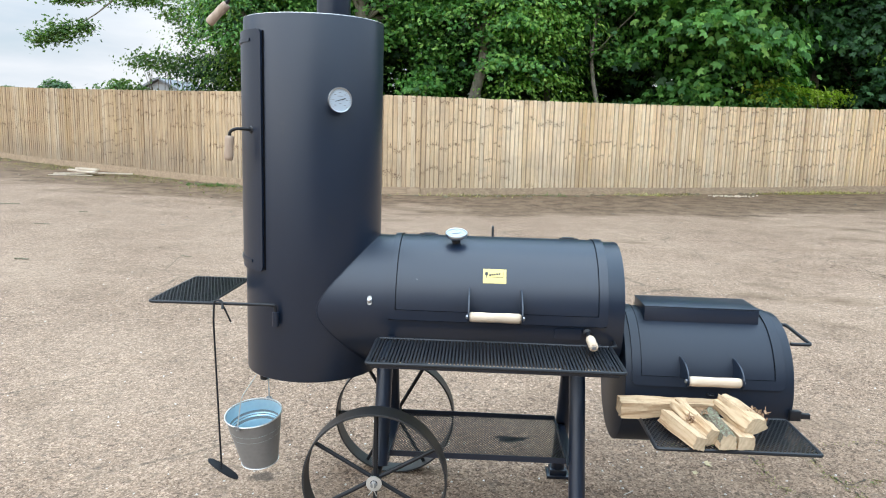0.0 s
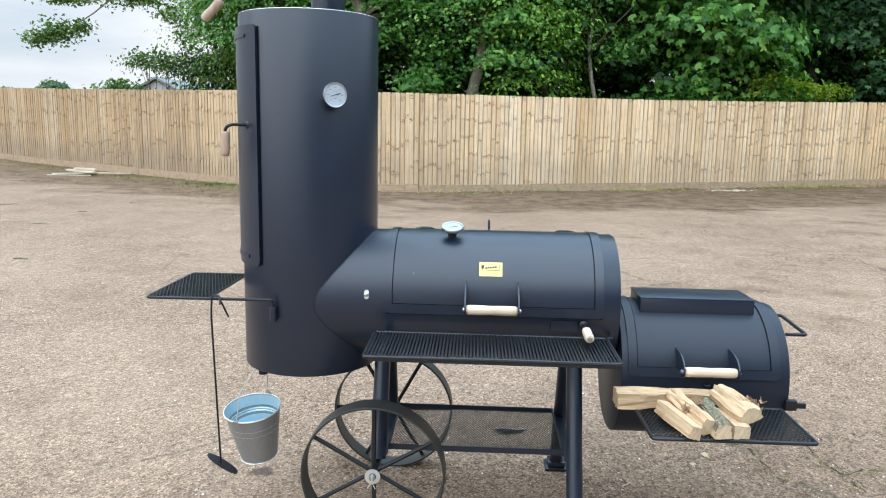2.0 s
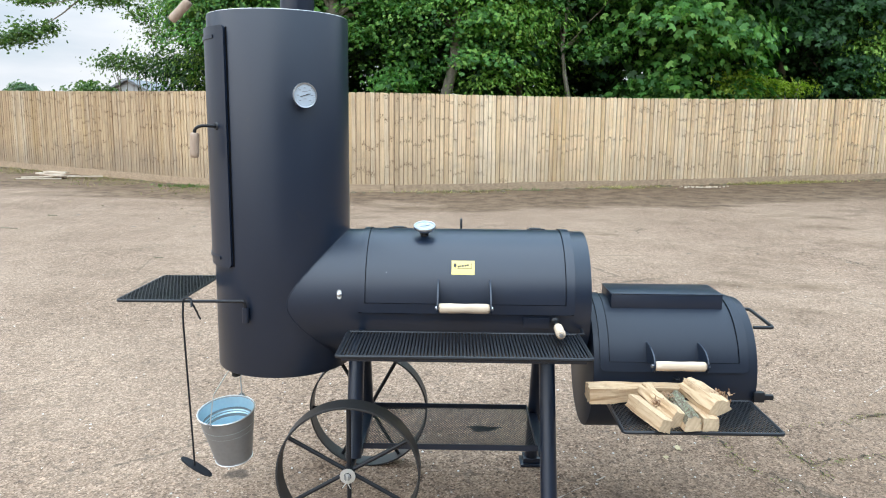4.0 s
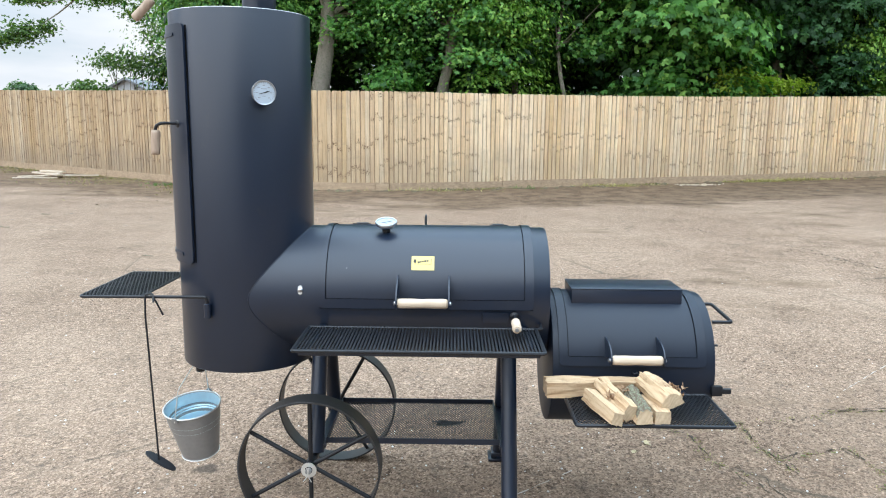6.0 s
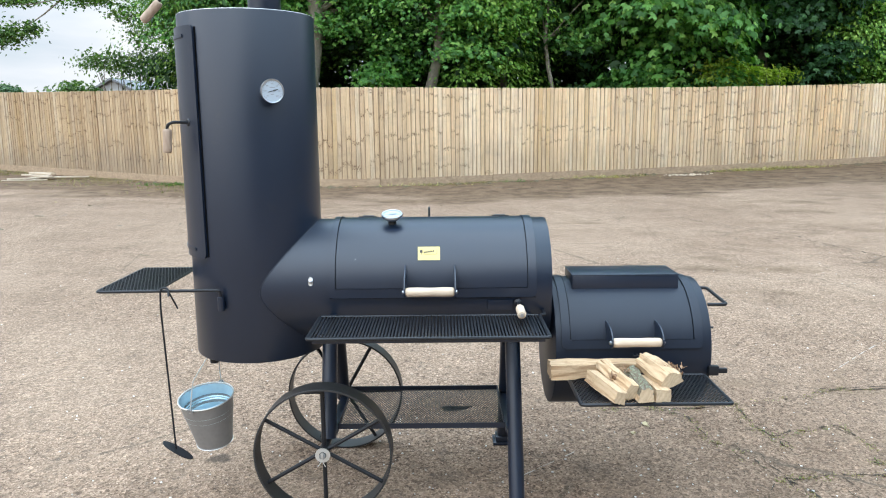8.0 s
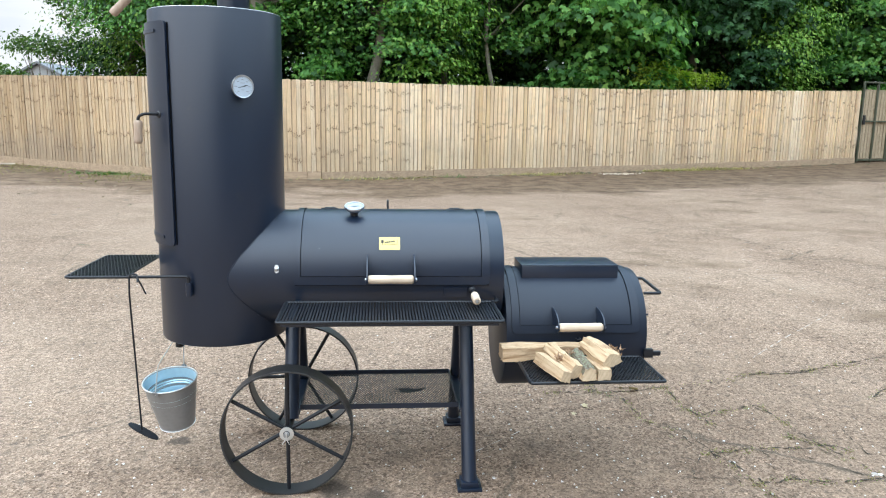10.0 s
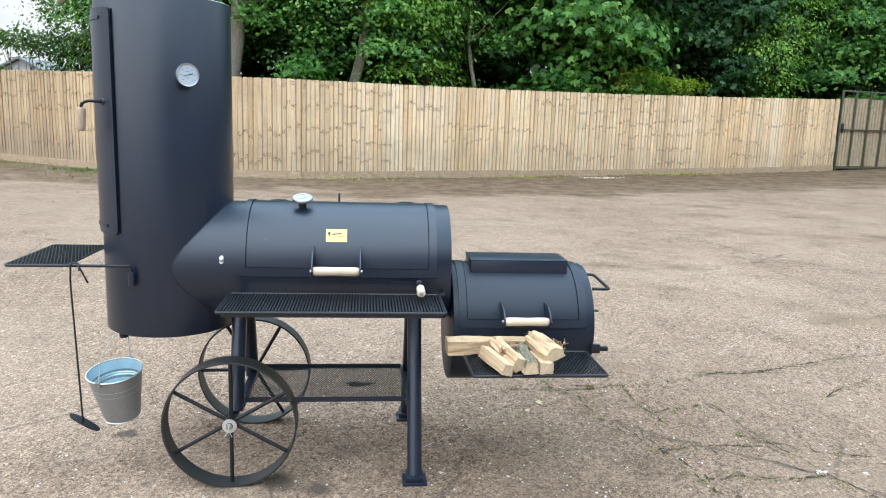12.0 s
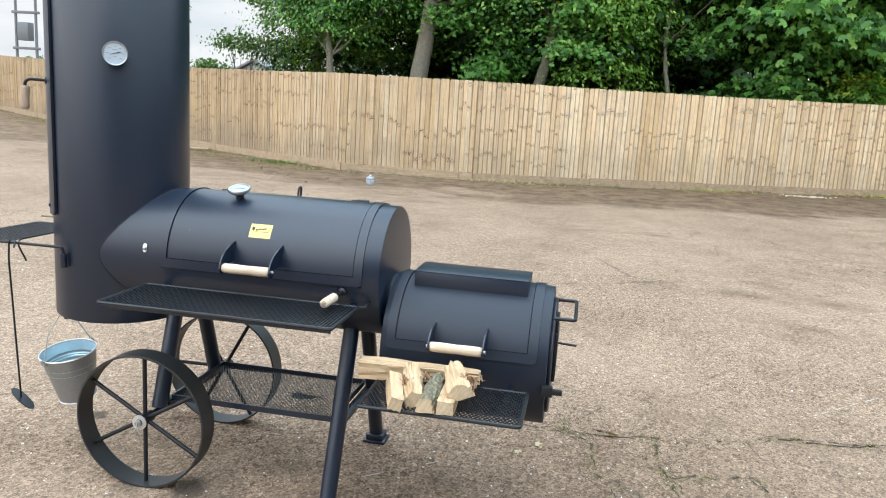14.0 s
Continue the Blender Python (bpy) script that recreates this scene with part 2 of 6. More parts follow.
def fence_wood(per_island=False):
    m = mat("weathered_softwood_board", (0.5, 0.38, 0.24), 0.8, 0, 0.2)
    k = Net(m)
    r = k.island() if per_island else k.random()
    vm = k.node("ShaderNodeVectorMath", operation='SCALE')
    vm.inputs[0].default_value = (17.0, 71.0, 43.0)
    k.put(vm.inputs[3], r)
    g = k.noise(k.coords(scale=(60, 60, 1.6), shift=vm.outputs[0]), 1.0, 7, 0.66)
    blot = k.noise(k.coords(scale=(4, 4, 1.3), shift=vm.outputs[0]), 1.0, 5)
    tint = k.ramp(r, [(0.0, (0.72, 0.57, 0.39)), (0.2, (0.87, 0.73, 0.53)), (0.42, (0.79, 0.63, 0.44)), (0.6, (0.84, 0.74, 0.58)), (0.75, (0.78, 0.64, 0.47)), (0.9, (0.68, 0.54, 0.37)), (1.0, (0.80, 0.65, 0.42))])
    tint = k.mix(1.0, tint, (1.13, 1.09, 1.03), 'MULTIPLY')
    c = k.mix(1.0, tint, k.ramp(g, [(0.30, (0.72, 0.66, 0.60)), (0.54, (1, 1, 1))]), 'MULTIPLY')
    c = k.mix(k.ramp(blot, [(0.50, (0, 0, 0)), (0.76, (0.45, 0.45, 0.45))]), c, (0.37, 0.29, 0.22))
    # boards cut from one log hang side by side: alike in tone, their whorls of knots in rows
    pos = k.node("ShaderNodeNewGeometry").outputs["Position"]
    xyz = k.node("ShaderNodeSeparateXYZ", {"Vector": pos})
    bay = k.math('FLOOR', k.math('MULTIPLY', xyz.outputs["X"], 0.83))
    w1 = k.node("ShaderNodeTexWhiteNoise", {"W": bay}, noise_dimensions='1D').outputs["Value"]
    half = k.math('FLOOR', k.math('ADD', k.math('MULTIPLY', xyz.outputs["X"], 1.37), 0.4))
    w2 = k.node("ShaderNodeTexWhiteNoise", {"W": half}, noise_dimensions='1D').outputs["Value"]
    c = k.mix(0.8, c, k.ramp(w2, [(0.0, (0.88, 0.82, 0.75)), (0.3, (1.02, 1.0, 0.97)), (0.6, (0.96, 0.92, 0.87)), (0.85, (1.08, 1.08, 1.08)), (1.0, (1.02, 0.92, 0.76))]), 'MULTIPLY')
    zz = k.math('ADD', k.math('ADD', k.math('MULTIPLY', xyz.outputs["Z"], k.math('ADD', k.math('MULTIPLY', w1, 1.6), 1.7)), k.math('MULTIPLY', w1, 7.3)), k.math('MULTIPLY', r, 0.42))
    cell = k.math('FLOOR', zz)
    off = k.math('ABSOLUTE', k.math('SUBTRACT', k.math('FRACT', zz), 0.5))
    w3 = k.node("ShaderNodeTexWhiteNoise", {"W": k.math('ADD', k.math('MULTIPLY', bay, 13.7), cell)}, noise_dimensions='1D').outputs["Value"]
    row = k.math('MULTIPLY', k.math('GREATER_THAN', w3, 0.5), k.math('GREATER_THAN', k.math('FRACT', k.math('ADD', k.math('MULTIPLY', r, 37.0), k.math('MULTIPLY', cell, 0.37))), 0.22))
    mk = k.node("ShaderNodeMapping", {"Vector": pos})
    mk.inputs["Scale"].default_value = (40, 40, 26)
    spot = k.noise(mk.outputs["Vector"], 1.0, 2, 0.5)
    near = k.ramp(k.math('SUBTRACT', off, k.math('MULTIPLY', k.math('SUBTRACT', spot, 0.54), 0.85)), [(0.025, (0.95, 0.95, 0.95)), (0.06, (0, 0, 0))])
    dots = k.ramp(k.noise(mk.outputs["Vector"], 1.9, 1, 0.4), [(0.43, (0, 0, 0)), (0.50, (1, 1, 1))])
    c = k.mix(k.math('MULTIPLY', k.math('MULTIPLY', near, row), dots), c, (0.16, 0.085, 0.045))
    halo = k.ramp(off, [(0.02, (0.2, 0.2, 0.2)), (0.13, (0, 0, 0))])
    c = k.mix(k.math('MULTIPLY', halo, row), c, (0.46, 0.32, 0.20))
    ms = k.node("ShaderNodeMapping", {"Vector": pos})
    ms.inputs["Scale"].default_value = (1.1, 1.1, 2.0)
    stain = k.noise(ms.outputs["Vector"], 2.6, 7, 0.7)
    c = k.mix(k.ramp(stain, [(0.52, (0, 0, 0)), (0.74, (0.42, 0.42, 0.42))]), c, (0.42, 0.345, 0.265))
    # the left run is browner, and darkened in the colour for its dimmer light
    left_run = k.node("ShaderNodeMapRange", {"Value": k.math('ADD', xyz.outputs["X"], k.math('MULTIPLY', w1, 2.0)), "From Min": 1.5, "From Max": -5.5})
    c = k.mix(left_run.outputs[0], c, k.mix(1.0, c, (0.575, 0.545, 0.52), 'MULTIPLY'))
    # rain-splashed dirt, strongest on the left run, in ragged tongues
    tongue = k.node("ShaderNodeMapping", {"Vector": pos})
    tongue.inputs["Scale"].default_value = (2.2, 2.2, 0.5)
    rise = k.math('SUBTRACT', k.math('MULTIPLY', k.noise(tongue.outputs["Vector"], 1.0, 6, 0.7), 2.2), xyz.outputs["Z"])
    dirt = k.math('MULTIPLY', k.ramp(rise, [(0.05, (0, 0, 0)), (0.60, (0.46, 0.46, 0.46))]), k.math('MAXIMUM', left_run.outputs[0], 0.55))
    c = k.mix(dirt, c, (0.26, 0.205, 0.155))
    k.color(c)
    k.bump(g, 0.4, 0.003)
    return m


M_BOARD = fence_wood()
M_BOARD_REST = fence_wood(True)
M_GRAVELBOARD = wood("weathered_base_board", (0.53, 0.39, 0.26), (0.32, 0.225, 0.15), (1.2, 40, 40), True, 0.85)
M_GATE = painted_steel("faded_green_steel", (0.085, 0.092, 0.058), 0.5, 0.7)


STAINS = ((0.32, -0.26, 0.10, 0.85), (0.46, -0.29, 0.09, 0.8), (0.57, 0.01, 0.12, 0.28), (0.10, -0.30, 0.08, 0.5), (-0.39, 0.20, 0.060, 0.8), (1.19, 0.06, 0.11, 0.25))


def ground_material():
    m = mat("worn_beige_tarmac", (0.3, 0.26, 0.22), 0.95, 0, 0.12)
    k = Net(m)
    v = k.coords()
    vor = k.node("ShaderNodeTexVoronoi", {"Vector": v, "Scale": 135.0})
    vor2 = k.node("ShaderNodeTexVoronoi", {"Vector": v, "Scale": 58.0})
    stone = k.ramp(vor.outputs["Color"], [(0.0, (0.085, 0.062, 0.048)), (0.24, (0.20, 0.150, 0.114)), (0.55, (0.345, 0.268, 0.210)), (0.85, (0.47, 0.380, 0.308)), (0.94, (0.58, 0.48, 0.40)), (1.0, (0.74, 0.66, 0.58))])
    grit = k.ramp(vor2.outputs["Color"], [(0.0, (0.38, 0.37, 0.36)), (0.3, (0.83, 0.83, 0.82)), (0.8, (1.02, 1.02, 1.01)), (1.0, (1.48, 1.44, 1.39))])
    c = k.mix(1.0, k.mix(1.0, stone, grit, 'MULTIPLY'), (0.965, 0.860, 0.782), 'MULTIPLY')
    # darker bare tarmac and pale trodden dust, in patches of several sizes
    mid = k.noise(v, 1.3, 9, 0.68)
    c = k.mix(k.ramp(mid, [(0.34, (0.58, 0.58, 0.58)), (0.52, (0, 0, 0))]), c, k.mix(1.0, c, (0.66, 0.64, 0.62), 'MULTIPLY'))
    pale = k.noise(k.coords(scale=(0.55, 0.42, 1)), 1.0, 8, 0.66)
    c = k.mix(k.ramp(pale, [(0.42, (0, 0, 0)), (0.64, (0.75, 0.75, 0.75))]), c, k.mix(1.0, k.mix(0.35, c, (0.40, 0.31, 0.235)), (1.10, 1.08, 1.06), 'MULTIPLY'))
    mott = k.noise(k.coords(scale=(2.6, 2.1, 1)), 1.0, 7, 0.72)
    c = k.mix(0.32, c, k.ramp(mott, [(0.34, (0.74, 0.71, 0.68)), (0.50, (1.0, 1.0, 1.0)), (0.66, (1.12, 1.09, 1.05))]), 'MULTIPLY')
    fine = k.noise(v, 22.0, 7, 0.78)
    c = k.mix(k.ramp(fine, [(0.32, (0.75, 0.75, 0.75)), (0.46, (0, 0, 0))]), c, (0.12, 0.097, 0.078))
    # darker patch beside the firebox: bare aggregate, with its shade painted in too
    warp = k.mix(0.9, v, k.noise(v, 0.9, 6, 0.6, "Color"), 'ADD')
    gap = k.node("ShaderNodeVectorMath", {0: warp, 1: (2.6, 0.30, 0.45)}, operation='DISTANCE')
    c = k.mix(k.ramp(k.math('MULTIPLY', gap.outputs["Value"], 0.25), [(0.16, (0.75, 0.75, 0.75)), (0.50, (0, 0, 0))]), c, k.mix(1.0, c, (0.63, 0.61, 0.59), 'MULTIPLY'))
    vc = k.node("ShaderNodeTexVoronoi", {"Vector": k.mix(0.10, v, k.noise(v, 4.0, 5, 0.6, "Color"), 'ADD'), "Scale": 0.62}, feature='DISTANCE_TO_EDGE')
    hair = k.ramp(vc.outputs["Distance"], [(0.0, (0.7, 0.7, 0.7)), (0.007, (0, 0, 0))])
    c = k.mix(k.math('MULTIPLY', hair, k.ramp(k.noise(v, 0.7, 3), [(0.46, (0, 0, 0)), (0.60, (1, 1, 1))])), c, (0.07, 0.06, 0.045))
    # soot and grease dropped beside the wheel
    for sx, sy, size, amount in STAINS:
        drop = k.node("ShaderNodeVectorMath", {0: k.mix(0.22, v, k.noise(v, 7.0, 5, 0.6, "Color"), 'ADD'), 1: (sx + 0.11, sy + 0.11, 0.11)}, operation='DISTANCE')
        c = k.mix(k.ramp(k.math('MULTIPLY', drop.outputs["Value"], 0.5 / size), [(0.20, (amount, amount, amount)), (0.5, (0, 0, 0))]), c, (0.075, 0.06, 0.048))
    # damp, dirty strip that follows the foot of the fence
    xyz = k.node("ShaderNodeSeparateXYZ", {"Vector": k.mix(0.35, v, k.noise(k.coords(scale=(0.5, 1.6, 1)), 1.0, 6, 0.6, "Color"), 'ADD')})
    line = k.math('ADD', k.math('MULTIPLY', k.math('ABSOLUTE', k.math('ADD', xyz.outputs["X"], 2.2)), 0.31), 12.1)
    off = k.math('SUBTRACT', xyz.outputs["Y"], line)
    damp = k.node("ShaderNodeMapRange", {"Value": off, "From Min": -4.2, "From Max": 0.9})
    streak = k.noise(k.coords(scale=(0.42, 0.75, 1)), 1.0, 9, 0.66)
    wet = k.math('SUBTRACT', k.math('ADD', k.math('MULTIPLY', damp.outputs[0], 0.95), k.math('MULTIPLY', streak, 1.7)), 0.92)
    # the strip is narrow and dry along the left run of the fence
    dry = k.node("ShaderNodeMapRange", {"Value": xyz.outputs["X"], "From Min": 3.5, "From Max": -2.5, "To Min": 0.0, "To Max": 0.30})
    wet = k.math('SUBTRACT', wet, dry.outputs[0])
    c = k.mix(k.ramp(k.math('MULTIPLY', wet, 4.2), [(0.0, (0, 0, 0)), (1.0, (0.88, 0.88, 0.88))]), c, k.mix(k.ramp(mott, [(0.35, (0, 0, 0)), (0.65, (1, 1, 1))]), (0.080, 0.052, 0.033), (0.225, 0.152, 0.098)))
    k.color(c)
    h = k.mix(0.5, vor.outputs["Distance"], fine)
    k.bump(h, 0.85, 0.007)
    return m


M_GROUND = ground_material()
M_CRACK = mat("dark_crack_fill", (0.062, 0.052, 0.040), 0.95, 0, 0.1)
M_LINE = mat("worn_white_line_paint", (0.40, 0.35, 0.295), 0.9)
M_WALL = bark_material("dark_shade_wall", (0.060, 0.050, 0.045), (0.10, 0.085, 0.075), (0.08, 0.07, 0.06))
M_DIRT = bark_material("loose_soil", (0.12, 0.09, 0.065), (0.22, 0.17, 0.12), (0.16, 0.15, 0.08))


def leaf_material(name, stops, trans=0.35):
    m = bpy.data.materials.new(name)
    m.use_nodes = True
    k = Net(m)
    k.b.inputs["Roughness"].default_value = 0.5
    k.b.inputs["Specular IOR Level"].default_value = 0.3
    c = k.ramp(k.island(), stops)
    k.color(c)
    tr = k.node("ShaderNodeBsdfTranslucent", {"Color": k.mix(1.0, c, (1.25, 1.6, 0.5), 'MULTIPLY')})
    mx = k.node("ShaderNodeMixShader", {"Fac": trans})
    k.l.new(k.b.outputs[0], mx.inputs[1])
    k.l.new(tr.outputs[0], mx.inputs[2])
    k.l.new(mx.outputs[0], k.n["Material Output"].inputs["Surface"])
    return m


M_LEAF = leaf_material("sycamore_leaf_green", [(0, (0.045, 0.135, 0.035)), (0.4, (0.085, 0.225, 0.05)), (0.8, (0.16, 0.355, 0.078)), (1, (0.31, 0.50, 0.125))])
M_LEAF_LIGHT = leaf_material("fresh_leaf_green", [(0, (0.055, 0.125, 0.03)), (0.5, (0.125, 0.24, 0.045)), (1, (0.28, 0.41, 0.08))])
# light green leaves, brightened in the colour for light that filters through
M_LEAF_YELLOW = leaf_material("sunlit_leaf_green", [(0, (0.10, 0.23, 0.045)), (0.5, (0.20, 0.39, 0.07)), (1, (0.37, 0.56, 0.12))])
# green darkened for leaves deep in the trees, shade put into the colour
M_LEAF_DARK = leaf_material("shade_leaf_green", [(0, (0.013, 0.042, 0.016)), (0.5, (0.028, 0.076, 0.023)), (1, (0.058, 0.135, 0.036))])
M_LEAF_LIME = leaf_material("yellowish_leaf_green", [(0, (0.15, 0.23, 0.035)), (0.5, (0.30, 0.40, 0.055)), (1, (0.48, 0.56, 0.10))], 0.45)
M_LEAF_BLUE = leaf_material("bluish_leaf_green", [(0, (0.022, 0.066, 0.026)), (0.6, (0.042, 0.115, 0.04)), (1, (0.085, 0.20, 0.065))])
M_LEAF_SKY = leaf_material("olive_leaf_green", [(0, (0.055, 0.11, 0.04)), (0.6, (0.11, 0.19, 0.06)), (1, (0.20, 0.29, 0.09))], 0.28)
# paler green with the distance haze mixed into the leaf colour
M_LEAF_HAZE = leaf_material("hazed_leaf_green", [(0, (0.07, 0.13, 0.07)), (1, (0.13, 0.21, 0.11))])
M_WEED = leaf_material("verge_weed_green", [(0, (0.10, 0.15, 0.045)), (0.22, (0.19, 0.17, 0.08)), (0.5, (0.25, 0.19, 0.11)), (1, (0.36, 0.28, 0.17))])
M_DRYLEAF = leaf_material("dry_leaf_brown", [(0, (0.34, 0.26, 0.14)), (1, (0.50, 0.41, 0.25))], 0.03)


# ---- helpers for building ----
BASE = {}


def thing(name, at, label, category, group="", kind=""):
    e = new(name)
    e.empty_display_size = 0.1
    e.location = at
    BASE[e] = Vector(at)
    return tagged(e, label, category, group, kind)


def finish(name, bm, material, smooth=True):
    bmesh.ops.recalc_face_normals(bm, faces=bm.faces)
    me = bpy.data.meshes.new(name)
    bm.to_mesh(me)
    bm.free()
    me.materials.append(material)
    if smooth:
        me.shade_smooth()
        me.set_sharp_from_angle(angle=radians(38))
    return me


def part(name, bm, material, parent, label="", smooth=True):
    bm.transform(Matrix.Translation(-BASE[parent]))
    ob = new(name, finish(name, bm, material, smooth))
    ob.parent = parent
    BASE[ob] = BASE[parent]
    return tagged(ob, label) if label else ob


def single(name, bm, material, at, label, category, group="", kind="", smooth=True):
    bm.transform(Matrix.Translation(-Vector(at)))
    ob = new(name, finish(name, bm, material, smooth))
    ob.location = at
    BASE[ob] = Vector(at)
    return tagged(ob, label, category, group, kind)


def box(bm, lo, hi, bevel=0.0, m=None):
    c = [(a + b) / 2 for a, b in zip(lo, hi)]
    s = [abs(b - a) for a, b in zip(lo, hi)]
    made = bmesh.ops.create_cube(bm, size=1.0, matrix=Matrix.Translation(c) @ Matrix.Diagonal((*s, 1)))
    vs = made["verts"]
    if bevel:
        es = list({e for v in vs for e in v.link_edges})
        r = bmesh.ops.bevel(bm, geom=es, offset=bevel, segments=2, affect='EDGES', profile=0.5)
        vs = list({v for f in r["faces"] for v in f.verts} | {v for v in vs if v.is_valid})
    if m is not None:
        bmesh.ops.transform(bm, matrix=m, verts=vs)
    return bm


def rounded(points, r, seg=5):
    """A path with its inner corners rounded."""
    pts = [Vector(p) for p in points]
    out = [pts[0]]
    for a, b, c in zip(pts, pts[1:], pts[2:]):
        d1, d2 = (a - b), (c - b)
        k = min(r, d1.length * 0.45, d2.length * 0.45)
        p, q = b + d1.normalized() * k, b + d2.normalized() * k
        for i in range(seg + 1):
            t = i / seg
            out.append(p.lerp(b, t).lerp(b.lerp(q, t), t))
    out.append(pts[-1])
    return out


def tube(bm, points, r, seg=10, closed=False, r_end=None):
    pts = [Vector(p) for p in points]
    n = len(pts)
    rings, side = [], None
    for i, p in enumerate(pts):
        if closed:
            d = (pts[(i + 1) % n] - pts[i - 1]).normalized()
        else:
            d = (pts[min(i + 1, n - 1)] - pts[max(i - 1, 0)]).normalized()
        if side is None:
            side = d.orthogonal().normalized()
        side = (side - d * side.dot(d)).normalized()
        up = d.cross(side)
        rr = r if r_end is None else r + (r_end - r) * i / max(1, n - 1)
        rings.append([bm.verts.new(p + (side * math.cos(a) + up * math.sin(a)) * rr) for a in (2 * math.pi * j / seg for j in range(seg))])
    for i in range(n if closed else n - 1):
        a, b = rings[i], rings[(i + 1) % n]
        for j in range(seg):
            bm.faces.new((a[j], a[(j + 1) % seg], b[(j + 1) % seg], b[j]))
    if not closed:
        bm.faces.new(rings[0][::-1])
        bm.faces.new(rings[-1])
    return bm


def lathe(bm, profile, origin, axis=(0, 0, 1), seg=32):
    """A solid of revolution: profile of (radius, height) along the axis from the origin; radius 0 closes it."""
    z = Vector(axis).normalized()
    x = z.orthogonal().normalized()
    y = z.cross(x)
    o = Vector(origin)
    rings = []
    for r, h in profile:
        if r < 1e-6:
            rings.append([bm.verts.new(o + z * h)])
        else:
            rings.append([bm.verts.new(o + z * h + (x * math.cos(a) + y * math.sin(a)) * r) for a in (2 * math.pi * j / seg for j in range(seg))])
    for a, b in zip(rings, rings[1:]):
        for j in range(seg):
            k = (j + 1) % seg
            if len(a) == 1 and len(b) > 1:
                bm.faces.new((a[0], b[k], b[j]))
            elif len(b) == 1 and len(a) > 1:
                bm.faces.new((a[j], a[k], b[0]))
            elif len(a) > 1:
                bm.faces.new((a[j], a[k], b[k], b[j]))
    return bm


def sheet(bm, place, u0, u1, v0, v1, thick, corner=0.0, nu=24, nv=24, cu=1.0, cv=1.0):
    """A slab bent over a surface: place(u, v, h) gives a point. corner: radius of its corners in metres, cu and cv: metres per unit of u and v."""
    us = [u0 + (u1 - u0) * i / nu for i in range(nu + 1)]
    if corner:
        k = corner / cu
        extra = [k * (1 - math.cos(math.pi / 2 * i / 4)) for i in range(5)]
        us = sorted({round(x, 6) for x in us} | {round(u0 + e, 6) for e in extra} | {round(u1 - e, 6) for e in extra})
    top, low = [], []
    for u in us:
        d = min(u - u0, u1 - u) * cu
        cut = (corner - math.sqrt(max(0, corner ** 2 - (corner - d) ** 2))) / cv if d < corner else 0.0
        a, b = v0 + cut, v1 - cut
        row = [a + (b - a) * j / nv for j in range(nv + 1)]
        top.append([bm.verts.new(place(u, v, thick)) for v in row])
        low.append([bm.verts.new(place(u, v, 0.0)) for v in row])
    nu = len(us) - 1
    for i in range(nu):
        for j in range(nv):
            bm.faces.new((top[i][j], top[i + 1][j], top[i + 1][j + 1], top[i][j + 1]))
            bm.faces.new((low[i][j], low[i][j + 1], low[i + 1][j + 1], low[i + 1][j]))
        bm.faces.new((top[i][0], low[i][0], low[i + 1][0], top[i + 1][0]))
        bm.faces.new((top[i][nv], top[i + 1][nv], low[i + 1][nv], low[i][nv]))
    for j in range(nv):
        bm.faces.new((top[0][j], top[0][j + 1], low[0][j + 1], low[0][j]))
        bm.faces.new((top[nu][j], low[nu][j], low[nu][j + 1], top[nu][j + 1]))
    return bm


def flange(place, x0, x1, a0, a1, left, right, low, thick, corner, per_degree):
    """A U-shaped strap round three sides of a curved lid, its two lower corners rounded."""
    c = corner / per_degree
    outer, inner = [], []
    for i in range(31):
        a = a1 + (a0 + c - a1) * i / 30
        outer.append((x0, a))
        inner.append((left, max(a, low)))
    for i in range(1, 7):
        q = math.pi / 2 * i / 6
        outer.append((x0 + corner * (1 - math.cos(q)), a0 + c * (1 - math.sin(q))))
        inner.append((left, low))
    for i in range(1, 12):
        t = i / 12
        outer.append((x0 + corner + (x1 - x0 - 2 * corner) * t, a0))
        inner.append((left + (right - left) * t, low))
    for i in range(6, -1, -1):
        q = math.pi / 2 * i / 6
        outer.append((x1 - corner * (1 - math.cos(q)), a0 + c * (1 - math.sin(q))))
        inner.append((right, low))
    for i in range(29, -1, -1):
        a = a1 + (a0 + c - a1) * i / 30
        outer.append((x1, a))
        inner.append((right, max(a, low)))
    verts, faces = [], []
    for (u, v), (p, q) in zip(outer, inner):
        verts += [place(u, v, 0.0), place(u, v, thick), place(p, q, thick), place(p, q, 0.0)]
    for i in range(len(outer) - 1):
        for j in range(4):
            faces.append((4 * i + j, 4 * i + (j + 1) % 4, 4 * i + 4 + (j + 1) % 4, 4 * i + 4 + j))
    me = bpy.data.meshes.new("lid_flange")
    me.from_pydata(verts, [], faces)
    bm = bmesh.new()
    bm.from_mesh(me)
    bpy.data.meshes.remove(me)
    bmesh.ops.remove_doubles(bm, verts=bm.verts, dist=0.00001)
    bmesh.ops.recalc_face_normals(bm, faces=bm.faces)
    return bm


def plate(bm, outline, depth, m):
    """A flat plate: outline in its own x, y plane, pushed along z by depth, at the pose m."""
    a = [bm.verts.new(m @ Vector((x, y, 0))) for x, y in outline]
    b = [bm.verts.new(m @ Vector((x, y, depth))) for x, y in outline]
    n = len(a)
    bm.faces.new(a[::-1])
    bm.faces.new(b)
    for i in range(n):
        bm.faces.new((a[i], a[(i + 1) % n], b[(i + 1) % n], b[i]))
    return bm


